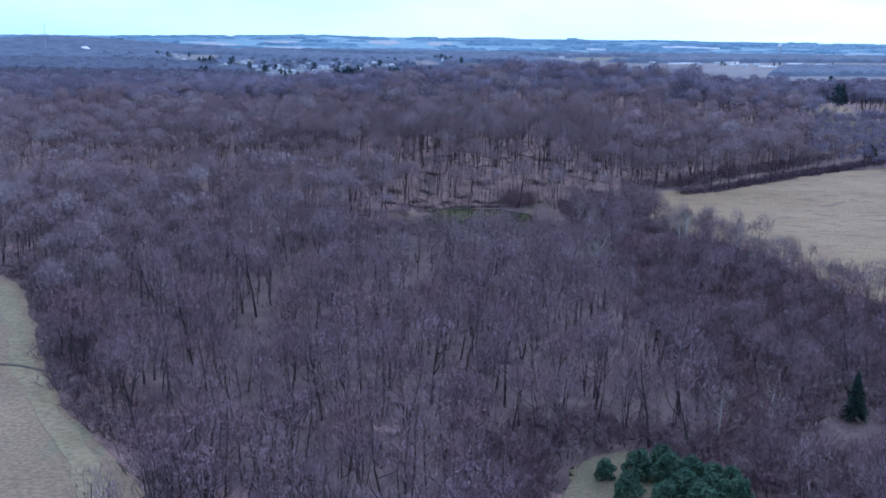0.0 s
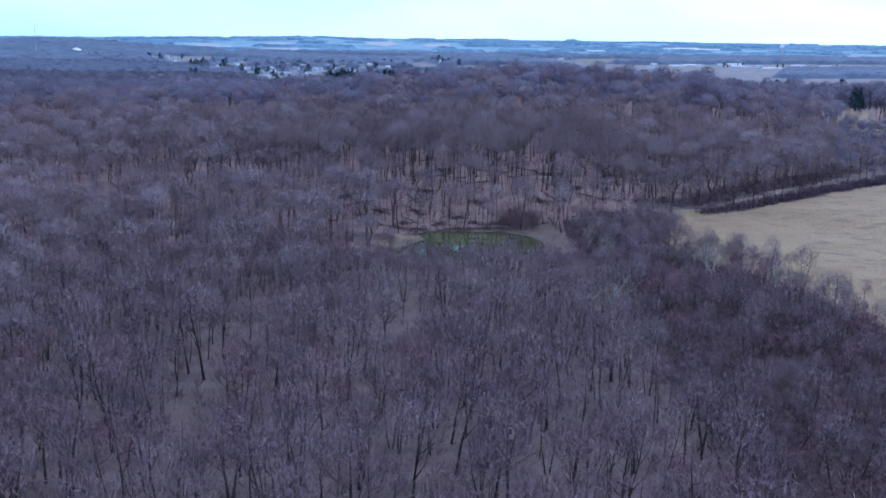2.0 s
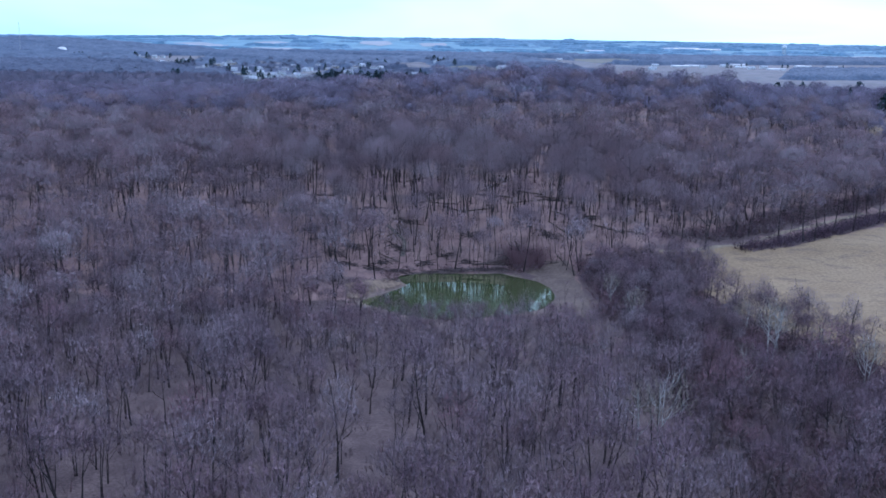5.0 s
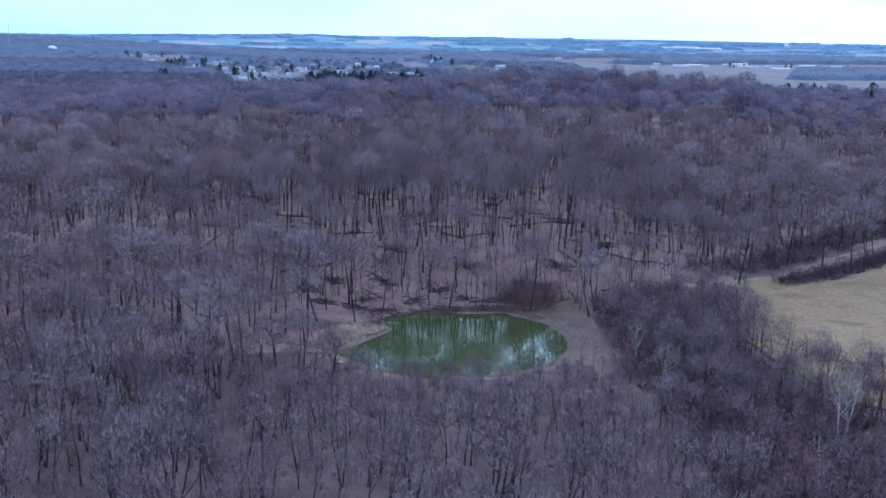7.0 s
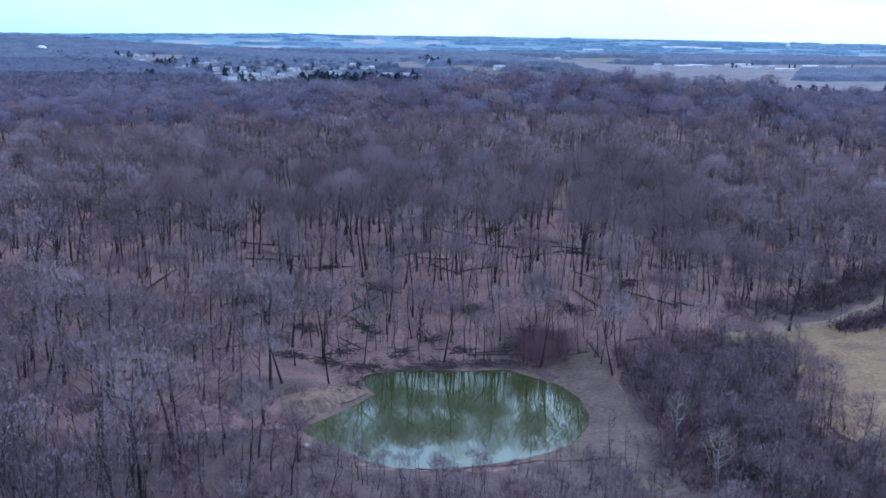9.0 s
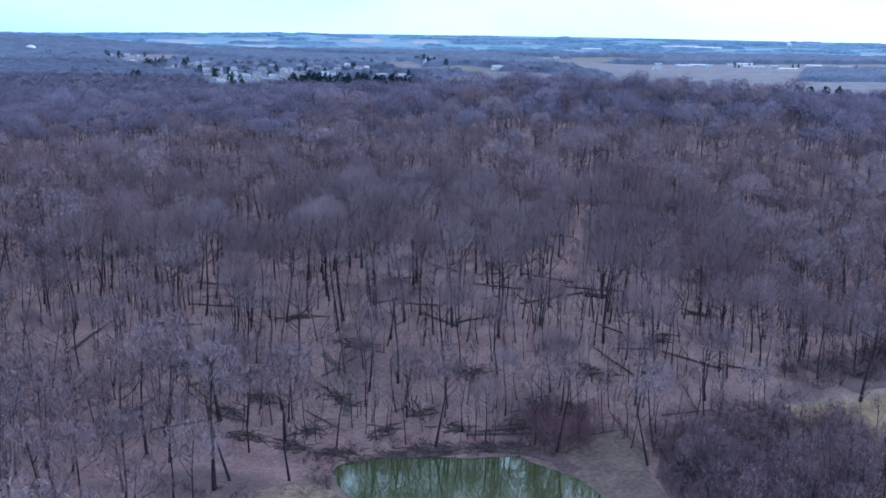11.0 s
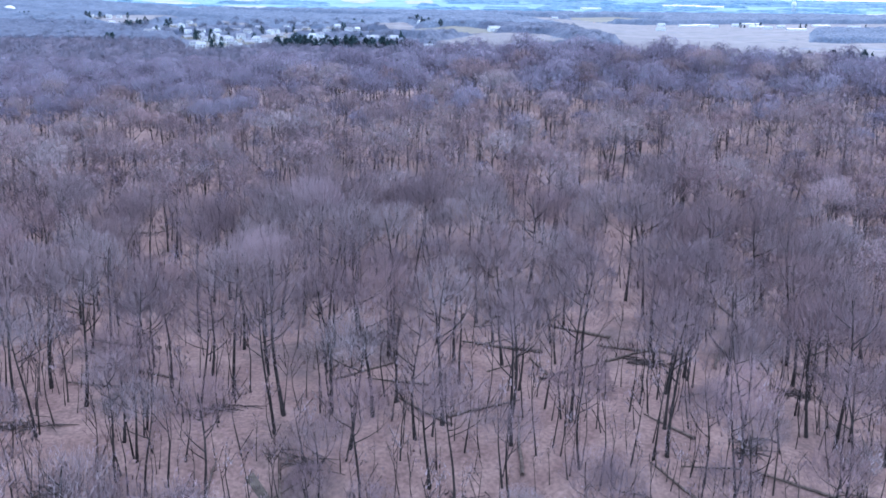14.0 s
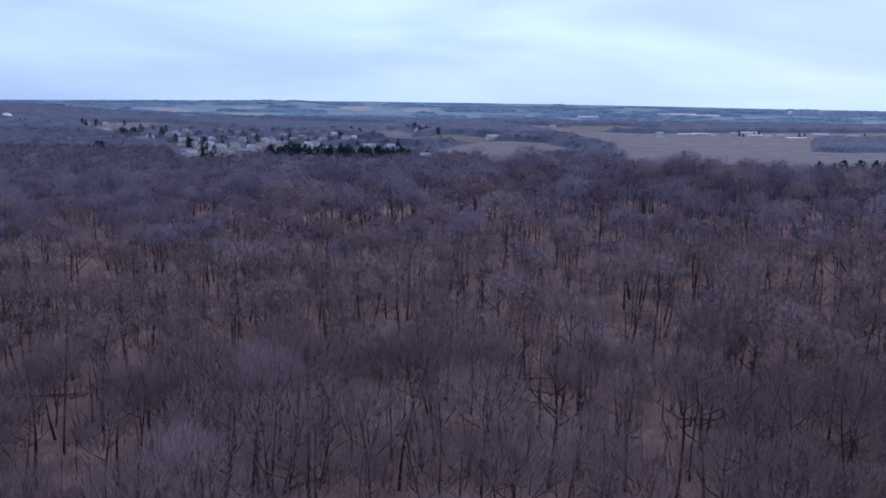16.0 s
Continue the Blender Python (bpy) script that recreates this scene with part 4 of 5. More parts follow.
conifer_thing("spruce_tree", SPRUCE[0], (70.7, 171.6), 0.9, NEEDLE_DARK, "dark green pointed spruce among leafless brush")
conifer_thing("juniper_tree", PINE[1], (205.4, 510), 1.25, NEEDLE_DARK, "dark rounded juniper beside a hedge")
for model, px, py, size in ((SPRUCE[0], 278, 846, 1.6), (SPRUCE[1], 282, 833, 1.85), (FAR_CONIFER[0], 269, 773, 0.7), (FAR_CONIFER[2], 294, 802, 1.2), (SPRUCE[0], 306, 824, 1.7)):
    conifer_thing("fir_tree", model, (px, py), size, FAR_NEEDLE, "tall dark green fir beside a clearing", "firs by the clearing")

# pale-barked trees of the brush and the field's edge
PALE = [bare_tree(800 + i, 12.5 + i, 4.2 - 0.4 * i, 0.26, 0, 0.05, 2 - i % 2, fine=0.20, heavy=1.45) for i in range(3)]
DEAD = [bare_tree(820 + i, 9.0 + i, 3.0, 0.28, 0, 0.12) for i in range(2)]
DEAD = [(w, (t[0][:660], t[1][:220])) for w, t in DEAD]
for i, (px, py, size) in enumerate(PALE_PLACES):
    tree_thing("pale_tree", PALE[i % 3], (px, py), rng.uniform(0, 360), size, PALE_BARK, PALE_TWIG, "pale grey leafless tree with an upswept crown", "pale trees of the brush")
for i, (px, py, size) in enumerate(DEAD_PLACES):
    tree_thing("dead_tree", DEAD[i % 2], (px, py), rng.uniform(0, 360), size, PALE_BARK, PALE_TWIG, "bleached whitish dead tree among brush", "dead trees of the brush")

# broad old oaks that stand out on the slope
OAK = []
for i in range(2):
    trunk, twig, limbs, shoots = bare_tree(840 + i, 25.0, 6.2, 0.60 - 0.2 * i, 0, 0.03, 1, True)
    OAK.append((mesh_object("trunk", *trunk, [BARK], smooth=True), mesh_object("crown", *join([twig, shoots]), [TWIG]), [mesh_object("limb", *m, [BARK], smooth=True) for m in limbs]))
for k, px, py, size in ((0, -10.8, 468, 1.02), (1, 43.1, 409.5, 0.8), (0, -16.5, 447, 0.9), (1, 33, 508, 0.85), (0, 88, 505, 0.95), (1, -60, 460, 0.85)):
    root = new("oak_tree")
    trunk = new("trunk", OAK[k][0])
    trunk.parent = root
    new("crown", OAK[k][1]).parent = root
    for me in OAK[k][2]:
        new("limb", me).parent = trunk
    root.matrix_basis = pose(px, py, float(height(px, py)), 0, 0, rng.uniform(0, 360)) @ Matrix.Diagonal((size, size, size, 1))
    tagged(root, "broad old oak with heavy dark spreading limbs", "tree", "old oaks")


def log_meshes(seed, length, radius):
    r2 = np.random.default_rng(seed)
    xs = np.linspace(-0.5, 0.5, 5) * length
    trunk = tube([(x, r2.normal() * 0.15, radius * 0.7 + 0.03 * i) for i, x in enumerate(xs)], np.linspace(radius, radius * 0.45, 5), 6)
    out = [("trunk", mesh_object("trunk", *trunk, [LOGWOOD], smooth=True))]
    for _ in range(4):
        x = r2.uniform(0.0, 0.45) * length
        d = r2.normal(size=3) * 0.8 + (0.6, 0, 0.8)
        out.append(("branch", mesh_object("branch", *tube([(x, 0, radius), np.array((x, 0, radius)) + d * r2.uniform(0.6, 1.4)], [radius * 0.35, 0.03], 4), [LOGWOOD])))
    return out


LOG_MESHES = [log_meshes(860 + i, 7.0 + 2 * i, 0.20 + 0.04 * i) for i in range(4)]


def fallen_log(k, px, py, turn, size=1.0):
    root = new("fallen_log")
    for n, me in LOG_MESHES[k]:
        new(n, me).parent = root
    c, s = math.cos(radians(turn)), math.sin(radians(turn))
    dz = (float(height(px + 2 * c, py + 2 * s)) - float(height(px - 2 * c, py - 2 * s))) / 4
    root.matrix_basis = pose(px, py, float(height(px, py)) - 0.05, 0, -math.degrees(math.atan(dz)), turn) @ Matrix.Diagonal((size, size, size, 1))
    return tagged(root, "fallen brown tree trunk on leaf litter", "log", "fallen logs")


for k, px, py, turn in ((3, -40, 455, 160), (2, 17, 397.5, 3), (2, 19, 399, 8), (3, 30, 396, 10), (2, 15, 431, 25), (3, 40, 453, 165), (2, 28, 444, 35), (1, -12, 400, 150), (3, -30, 408, 20), (2, 52, 413, 160)):
    fallen_log(k, px, py, turn)
for _ in range(100):
    fallen_log(int(rng.integers(0, 4)), rng.uniform(-60, 70), rng.uniform(396, 540), rng.uniform(0, 180), rng.uniform(0.5, 1.0))

STICK = mesh_object("branch", *tube([(-1, 0, 0), (-0.2, 0.06, 0.03), (1, 0, 0)], [0.09, 0.07, 0.03], 4), [BRUSHWOOD])


def brush_pile(px, py, wide, count, seed):
    """Dead branches thrown together, each lying on the slope under it."""
    r2 = np.random.default_rng(seed)
    root = new("brush_pile")
    base = float(height(px, py))
    way = math.radians(r2.uniform(-50, 50) if py > 396 else r2.uniform(-12, 12))
    for _ in range(count):
        u, w = r2.normal() * wide * 0.7, r2.normal() * wide * 0.3
        dx, dy = u * math.cos(way) - w * math.sin(way), u * math.sin(way) + w * math.cos(way)
        ob = new("branch", STICK)
        ob.parent = root
        turn = math.degrees(way) + r2.normal() * 45
        c, n = math.cos(math.radians(turn)), math.sin(math.radians(turn))
        fall = float(height(px + dx + c, py + dy + n) - height(px + dx - c, py + dy - n)) / 2
        s = r2.uniform(0.8, 2.2)
        lift = float(height(px + dx, py + dy)) - base + r2.uniform(0.02, 0.35)
        ob.matrix_basis = pose(dx, dy, lift, 0, -math.degrees(math.atan(fall)) + r2.normal() * 7, turn) @ Matrix.Diagonal((s, 1.2, 1.2, 1))
    root.matrix_basis = pose(px, py, base)
    tagged(root, "heap of dark fallen branches on leaf litter", "brush pile", "brush piles")


for i, (px, py, w) in enumerate([(-1.8, 456, 3.4), (8, 392, 3.0), (0, 389.6, 2.6), (-17, 392, 3.0), (-28, 400, 2.6), (24, 404, 2.6), (48, 420, 2.6), (-44, 424, 3.0), (60, 440, 2.6), (-20, 430, 2.4), (70, 470, 3.0), (12, 412, 2.2), (-9, 390, 2.6), (14, 392.8, 2.8), (4, 391.2, 2.4), (19.5, 393, 2.4), (-5.5, 387.5, 2.4), (-24, 394, 2.4), (34, 410, 2.6), (-36, 412, 2.8), (-8, 418, 2.6), (40, 448, 2.6), (-60, 440, 2.8), (20, 470, 2.8), (-14, 397, 2.6), (-2, 398, 2.4), (10, 399, 2.8), (20, 400, 2.4), (4, 403, 2.6), (-10, 405, 2.6), (30, 402, 2.4), (-22, 404, 2.4)]):
    brush_pile(px, py, w, 34, 900 + i)

# a pale stone on the near bank
def stone(px, py, size):
    bm = bmesh.new()
    bmesh.ops.create_icosphere(bm, subdivisions=2, radius=size)
    for v in bm.verts:
        v.co *= 1 + 0.3 * noise.noise(v.co * 2.5 / size)
        v.co.z *= 0.7
    me = bpy.data.meshes.new("stone")
    bm.to_mesh(me)
    bm.free()
    me.materials.append(PALE_BARK)
    ob = new("stone", me)
    ob.matrix_basis = pose(px, py, float(height(px, py)) + size * 0.4)
    tagged(ob, "whitish stone on the pond bank", "stone")


stone(-15.3, 349.2, 0.5)

# a dense bush on the far shore
tree_thing("shore_bush", shrub(950, 6.0, 4.4, 1500, 0.055), (27, 395), 0, 1.4, SHRUB_TWIG, SHRUB_TWIG, "dense purple-brown leafless bush at the water", "")

# ---- far land ----
DULL_FIELD = material("winter_field", (0.195, 0.185, 0.192), (0.245, 0.228, 0.230), 0.006, fine=0.05, grain=0.2, second=((0.16, 0.152, 0.168), 0.56, 0.06, 0.012), stretch=(1, 3, 1))
GREEN_FIELD = material("pasture", (0.17, 0.165, 0.14), (0.225, 0.215, 0.17), 0.006, fine=0.05, grain=0.2)
# distant land and its woods are coloured teal-blue to paint in haze
DISTANT = material("hazed_land", (0.186, 0.317, 0.389), (0.232, 0.365, 0.432), 0.0035, second=((0.255, 0.318, 0.35), 0.62, 0.10, 0.0030), stretch=(1, 3, 1), fine=0.02, grain=0.2)
FAR_WOOD = material("hazed_woods", (0.160, 0.261, 0.360), (0.204, 0.313, 0.407), 0.01, fine=0.06, grain=0.2)
PINK_FIELD = material("pale_field", (0.30, 0.30, 0.31), (0.37, 0.36, 0.36), 0.006, fine=0.05, grain=0.15, second=((0.25, 0.26, 0.27), 0.56, 0.06, 0.012), stretch=(1, 3, 1))
FIELDS = [
    ([(-723, 2500), (-673, 2633), (-593, 2681), (-450, 2431), (-380, 2306), (-362, 2191), (-462, 2209), (-499, 2095), (-551, 2068)], DULL_FIELD, "tan winter field by a village"),
    ([(-507, 3033), (-405, 3015), (-279, 2917), (-163, 2836), (-96, 2851), (-92, 2698), (-175, 2659), (-263, 2717), (-381, 2858), (-487, 2930)], PINK_FIELD, "narrow pale field between woods"),
    ([(-99, 2082), (-76, 2379), (-32, 2040), (-28, 1968), (-49, 1948), (-92, 2001)], DULL_FIELD, "small tan field on a rise"),
    ([(-103, 1916), (-32, 1967), (38, 2039), (77, 1983), (102, 1944), (93, 1894), (34, 1809), (-27, 1750), (-94, 1846)], GREEN_FIELD, "dull green pasture on a rise"),
    ([(-70, 1654), (-39, 1679), (-13, 1636), (-14, 1511), (-56, 1514)], DULL_FIELD, "tan yard behind village houses"),
    ([(12, 1642), (77, 1874), (120, 1897), (168, 1867), (185, 1744), (173, 1564), (83, 1381), (16, 1426)], DULL_FIELD, "tan field beside a wood"),
    ([(164, 2908), (275, 2905), (312, 2760), (356, 2536), (420, 2436), (649, 2561), (1022, 2675), (1400, 2700), (1300, 1700), (640, 1250), (330, 1180), (180, 1210), (259, 1707), (244, 1934), (224, 2053), (232, 2604)], DULL_FIELD, "wide pinkish-tan winter plain"),
    ([(335, 2887), (464, 2956), (530, 2797), (470, 2511), (369, 2543), (323, 2739)], GREEN_FIELD, "dull green strip field"),
    ([(-231, 1697), (-211, 1864), (-156, 1488), (-177, 1425)], DULL_FIELD, "tan yards of a village"),
    ([(-261, 1633), (-234, 1635), (-184, 1367), (-201, 1359)], GREEN_FIELD, "dull green yards of a village"),
    ([(-292, 1615), (-266, 1629), (-196, 1301), (-215, 1299)], GREEN_FIELD, "dull green yards of a village"),
    ([(-362, 2191), (-339, 2254), (-303, 2067), (-329, 2037)], DULL_FIELD, "tan field behind a village"),
    ([(-721, 2961), (-629, 3090), (-592, 2953), (-689, 2848)], PINK_FIELD, "narrow pale field between woods"),
]
FAR_FIELDS = [
    [(-972, 3836), (-916, 4016), (-734, 3645), (-694, 3484), (-762, 3405), (-849, 3494)],
    [(-1080, 3560), (-1134, 3783), (-940, 3506), (-900, 3380)],
    [(-607, 3412), (-482, 3404), (-435, 3205), (-567, 3249)],
    [(-346, 4411), (-246, 4534), (-203, 4053), (-228, 3777), (-327, 4062)],
    [(-107, 4193), (-8, 4320), (3, 3897), (-80, 3784)],
    [(-733, 4092), (-681, 4250), (-594, 4104), (-616, 3778)],
    [(1209, 3288), (1329, 3387), (1227, 3151), (1131, 3120)],
]
# brown ground turned blue-grey, so that the colour carries the haze
VALLEY = material("valley_floor", (0.130, 0.150, 0.195), (0.175, 0.19, 0.23), 0.008, fine=0.08, grain=0.3)
patch("valley_floor", [(-520, 1070), (520, 1070), (1420, 3098), (-1420, 3098)], VALLEY, "valley floor under bare woods, tinted blue for haze", 45.0, 0.5, "ground")
for i, (poly, mat, label) in enumerate(FIELDS):
    patch("far_field_%d" % (i + 1), poly, mat, label, 22.0, 1.0, ragged=8)
# tan fields paled towards blue-grey, haze mixed into the base colour
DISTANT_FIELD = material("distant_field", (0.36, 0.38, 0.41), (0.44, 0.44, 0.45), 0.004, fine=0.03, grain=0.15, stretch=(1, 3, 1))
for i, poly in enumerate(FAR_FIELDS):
    patch("distant_field_%d" % (i + 1), poly, DISTANT_FIELD, "pale field on distant hills with haze painted in", 40.0, 5.0, ragged=20)


def build_backdrop():
    a, r = np.radians(np.linspace(50, 130, 90)), np.linspace(3095, 5400, 60)
    A, D = np.meshgrid(a, r)
    X, Y = np.cos(A) * D, np.sin(A) * D
    V = np.stack([X, Y, height(X, Y) + 4.0 * step(3095, 3250, D)], -1).reshape(-1, 3)
    q = (np.arange(59)[:, None] * 90 + np.arange(89)).ravel()
    tagged(new("backdrop", mesh_object("backdrop", V, np.stack([q, q + 1, q + 91, q + 90], 1), [DISTANT], smooth=True)), "distant farmland in bands, tinted haze blue", "backdrop", kind="structure")


build_backdrop()


def build_far_woods():
    """Long low belts of wood on the distant land, with uneven tops."""
    rng2 = np.random.default_rng(77)
    Vs, Fs, at = [], [], 0
    for i in range(330):
        y0 = rng2.uniform(3110, 4900)
        x0 = rng2.uniform(-0.5, 0.5) * y0
        long, deep, tall = rng2.uniform(50, 300), rng2.uniform(15, 80), rng2.uniform(6, 12)
        if min(float(poly_dist(poly, x0, y0 + off)) for poly in FAR_FIELDS for off in (0, -60)) < 0.45 * long:
            continue
        nx, ny = max(6, int(long / 12)), 5
        u, w = np.meshgrid(np.linspace(-1, 1, nx), np.linspace(-1, 1, ny))
        X, Y = x0 + u * long / 2, y0 + w * deep / 2 + 30 * np.sin(u * 2 + i)
        H = tall * np.clip(1.6 * (1 - np.abs(u) ** 6), 0, 1) * (1 - np.abs(w) ** 4) * rng2.uniform(0.72, 1.1, X.shape)
        Vs.append(np.stack([X, Y, height(X, Y) + 3 + H], -1).reshape(-1, 3))
        q = (np.arange(ny - 1)[:, None] * nx + np.arange(nx - 1)).ravel()
        Fs.append(np.stack([q, q + 1, q + nx + 1, q + nx], 1) + at)
        at += nx * ny
    tagged(new("far_woods", mesh_object("far_woods", np.concatenate(Vs), np.concatenate(Fs), [FAR_WOOD])), "far woods in belts, tinted haze blue", "woods", kind="stuff")


build_far_woods()


def far_tree(seed):
    """A tree seen from far off: a stem and a dome of twigs."""
    r2 = np.random.default_rng(seed)
    n = 84
    v = unit(r2.normal(size=(n, 3)))
    v[:, 2] = np.abs(v[:, 2])
    end = np.array([0, 0, 7.5]) + v * np.array([6.0, 6.0, 6.2]) * r2.uniform(0.5, 1, (n, 1))
    d = unit(v * 0.5 + r2.normal(size=(n, 3)) * 0.4 + (0, 0, 0.6))
    return tube([(0, 0, -0.5), (0, 0, 9)], [0.3, 0.15], 3), slivers(end - d * 2.0, d, np.full(n, 2.4), 0.48, r2)


def crowns(x, y, c):
    """The roof of a wood: rounded crowns about c metres apart, 0 in the gaps and 1 on the tallest tops."""
    best = np.zeros(np.shape(x))
    ix, iy = np.floor(x / c), np.floor(y / c)
    for dx in (-1, 0, 1):
        for dy in (-1, 0, 1):
            a, b = ix + dx, iy + dy
            h1, h2, h3 = (np.modf(np.abs(np.sin(a * p + b * q) * 43758.5))[0] for p, q in ((12.99, 78.23), (39.35, 11.14), (73.16, 52.24)))
            d2 = ((x - (a + 0.15 + 0.7 * h1) * c) ** 2 + (y - (b + 0.15 + 0.7 * h2) * c) ** 2) / (c * (0.62 + 0.3 * h3)) ** 2
            best = np.maximum(best, (0.62 + 0.38 * h3) * np.sqrt(np.clip(1 - d2, 0, 1)))
    return best


def canopy(name, inside, mat, x0, x1, y0, y1, cell, tall, label):
    """The closed roof of a far wood, crown by crown, that falls to the ground at its edges."""
    gx, gy = np.arange(x0, x1 + cell, cell), np.arange(y0, y1 + cell, cell)
    X, Y = np.meshgrid(gx, gy)
    r2 = np.random.default_rng(int(y0))
    X, Y = X + r2.uniform(-0.3, 0.3, X.shape) * cell, Y + r2.uniform(-0.3, 0.3, X.shape) * cell
    rise = inside(X, Y)
    rise[0] = np.minimum(rise[0], 0.03)
    top = 0.30 + 0.70 * crowns(X, Y, max(10.0, 2.1 * cell)) + r2.uniform(-0.06, 0.06, X.shape)
    Z = height(X, Y) + rise * tall * top - 0.6 * (rise < 0.02)
    nx = len(gx)
    a = (np.arange(len(gy) - 1)[:, None] * nx + np.arange(nx - 1)).ravel()
    F = np.stack([a, a + 1, a + 1 + nx, a + nx], 1)
    F = F[rise.ravel()[F].max(axis=1) > 0.02]
    used, F = np.unique(F, return_inverse=True)
    V = np.stack([X, Y, Z], -1).reshape(-1, 3)[used]
    return tagged(new(name, mesh_object(name, V, F.reshape(-1, 4), [mat], smooth=True)), label, "woodland", kind="stuff")


FARMS = [(-707, 2220), (-654, 2107), (-579, 1901), (-672, 2406), (-659, 2399), (-622, 2357), (-630, 2451), (-529, 2019), (-520, 2036), (-494, 2001), (-511, 2131), (-491, 2100), (-385, 1754), (-390, 1792), (-389, 1811), (-361, 1700), (-414, 2018), (-398, 1999), (-417, 2139), (-395, 2066), (-327, 1739), (-316, 1769), (-298, 1608)]
STREET = [(-285, 1624), (-259, 1538), (-257, 1556), (-267, 1628), (-239, 1521), (-258, 1636), (-234, 1542), (-214, 1458), (-228, 1431), (-237, 1405), (-252, 1446), (-207, 1374), (-199, 1406), (-237, 1636), (-203, 1498), (-205, 1566), (-190, 1523), (-194, 1571), (-171, 1470), (-172, 1508), (-193, 1688), (-220, 1770), (-257, 1800), (-285, 1865), (-264, 1936), (-220, 1821), (-289, 1826), (-295, 1778)]
EASTERN = [(-228, 1986), (-194, 1864), (-149, 1657), (-144, 1695), (-159, 1989), (-152, 2024), (-123, 1897), (-118, 1924), (-111, 1901), (-149, 1821), (-196, 1977), (-73, 1616), (-69, 1638), (-48, 1637), (-44, 1639), (-23, 1550), (-17, 1571), (0, 1427), (7, 1388), (-161, 2221), (-17, 2080), (-10, 2581), (1, 2611)]
HOUSES = FARMS + STREET + EASTERN
FAR_TREES = [far_tree(960 + i) for i in range(5)]
VILLAGE = [(-548, 2100), (-344, 2121), (-193, 2150), (-97, 1885), (-69, 1682), (-109, 1395), (-212, 1279), (-303, 1606), (-392, 1752)]


def far_wooded(x, y):
    """How far the valley's wood closes, 0 to 1."""
    edge = np.full(np.shape(x), 1e9)
    for poly, _, _ in FIELDS:
        edge = np.minimum(edge, poly_dist(poly, x, y))
    w = step(2, 16, edge) * step(1085, 1110, y) * (1 - step(3070, 3096, y)) * step(20, -10, np.abs(x) - 0.44 * y - 10)
    w = w * (1 - step(40, 70, x) * step(1420, 1390, y))
    patchy = np.sin(x / 31 + 2 * np.sin(y / 47)) * np.sin(y / 38 + 1.5 * np.sin(x / 53)) + 0.4 * np.sin(x / 13) * np.sin(y / 15)
    inner = step(30, -20, poly_dist(VILLAGE, x, y))
    w = w * (1 - inner * (1 - 0.62 * step(-0.05, 0.25, patchy)))
    for px, py in HOUSES:
        w = w * (1 - 0.9 * step(16, 9, np.abs(x - px)) * step(py - 60 - 60 * (px < -290), py - 50 - 60 * (px < -290), y) * step(py + 14, py + 8, y))
    return w


# canopy colours step from purple to blue with distance, painting in the haze
CANOPY = material("hazed_far_canopy", (0.096, 0.127, 0.185), (0.143, 0.177, 0.238), 0.02, fine=0.30, grain=0.32, bump=0.5)
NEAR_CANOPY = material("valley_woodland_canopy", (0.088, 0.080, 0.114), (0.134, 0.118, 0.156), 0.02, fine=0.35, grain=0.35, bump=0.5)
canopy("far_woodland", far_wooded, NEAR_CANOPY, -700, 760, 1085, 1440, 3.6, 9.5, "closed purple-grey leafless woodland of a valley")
MID_CANOPY = material("hazed_mid_canopy", (0.080, 0.099, 0.147), (0.120, 0.138, 0.190), 0.02, fine=0.32, grain=0.34, bump=0.5)
canopy("far_woodland", far_wooded, MID_CANOPY, -950, 1020, 1436, 2000, 4.6, 12.5, "closed leafless woodland of a valley, tinted blue for haze")
canopy("far_woodland", far_wooded, CANOPY, -1400, 1400, 1996, 3098, 7.5, 13.0, "leafless woodland far off, tinted blue for haze")
Q = spread_points(-700, 760, 1085, 1440, 13.0, rng)
Q = Q[far_wooded(Q[:, 0], Q[:, 1]) > 0.4]
# valley twigs are lightened and blued: haze painted into their tones
FAR_TWIG = twig_material("hazed_valley_twigs", [(0.236, 0.228, 0.309), (0.315, 0.301, 0.384), (0.271, 0.242, 0.303), (0.206, 0.203, 0.281)])
plant("far_woodland", FAR_TREES, Q, [FAR_TWIG, FAR_TWIG], "purple-grey leafless trees standing out of woodland", "woodland", rng, (0.7, 1.1))
Q = spread_points(-1000, 1000, 1440, 2300, 24.0, rng)
Q = Q[far_wooded(Q[:, 0], Q[:, 1]) > 0.4]
# farther twigs, bluer again for the haze
BLUE_TWIG = twig_material("hazed_blue_twigs", [(0.150, 0.172, 0.240), (0.195, 0.215, 0.285), (0.165, 0.170, 0.230)])
plant("far_woodland", FAR_TREES, Q, [BLUE_TWIG, BLUE_TWIG], "leafless trees standing out of woodland, tinted blue for haze", "woodland", rng, (0.7, 1.1))
# the hill's haze-tinted twig tones, made brighter
RIM_TWIG = twig_material("hazed_edge_twigs", [(0.345, 0.318, 0.440), (0.425, 0.392, 0.520), (0.365, 0.315, 0.420), (0.300, 0.272, 0.375)])
RIM = spread_points(-470, 520, 930, 1160, 10.5, rng)
RIM = RIM[np.abs(RIM[:, 0]) < 0.43 * RIM[:, 1] + 20]
plant("far_woodland", FAR_TREES, RIM, [FAR_TWIG, RIM_TWIG], "bare purple-brown wood at the foot of the hill", "woodland", rng, sizes=rng.uniform(0.9, 1.25, len(RIM)) * (0.62 + 0.55 * step(10, 200, RIM[:, 0])))
SQUARE_WOOD = [(647, 2116), (900, 2250), (960, 1840), (609, 1720), (551, 1704), (508, 1723)]
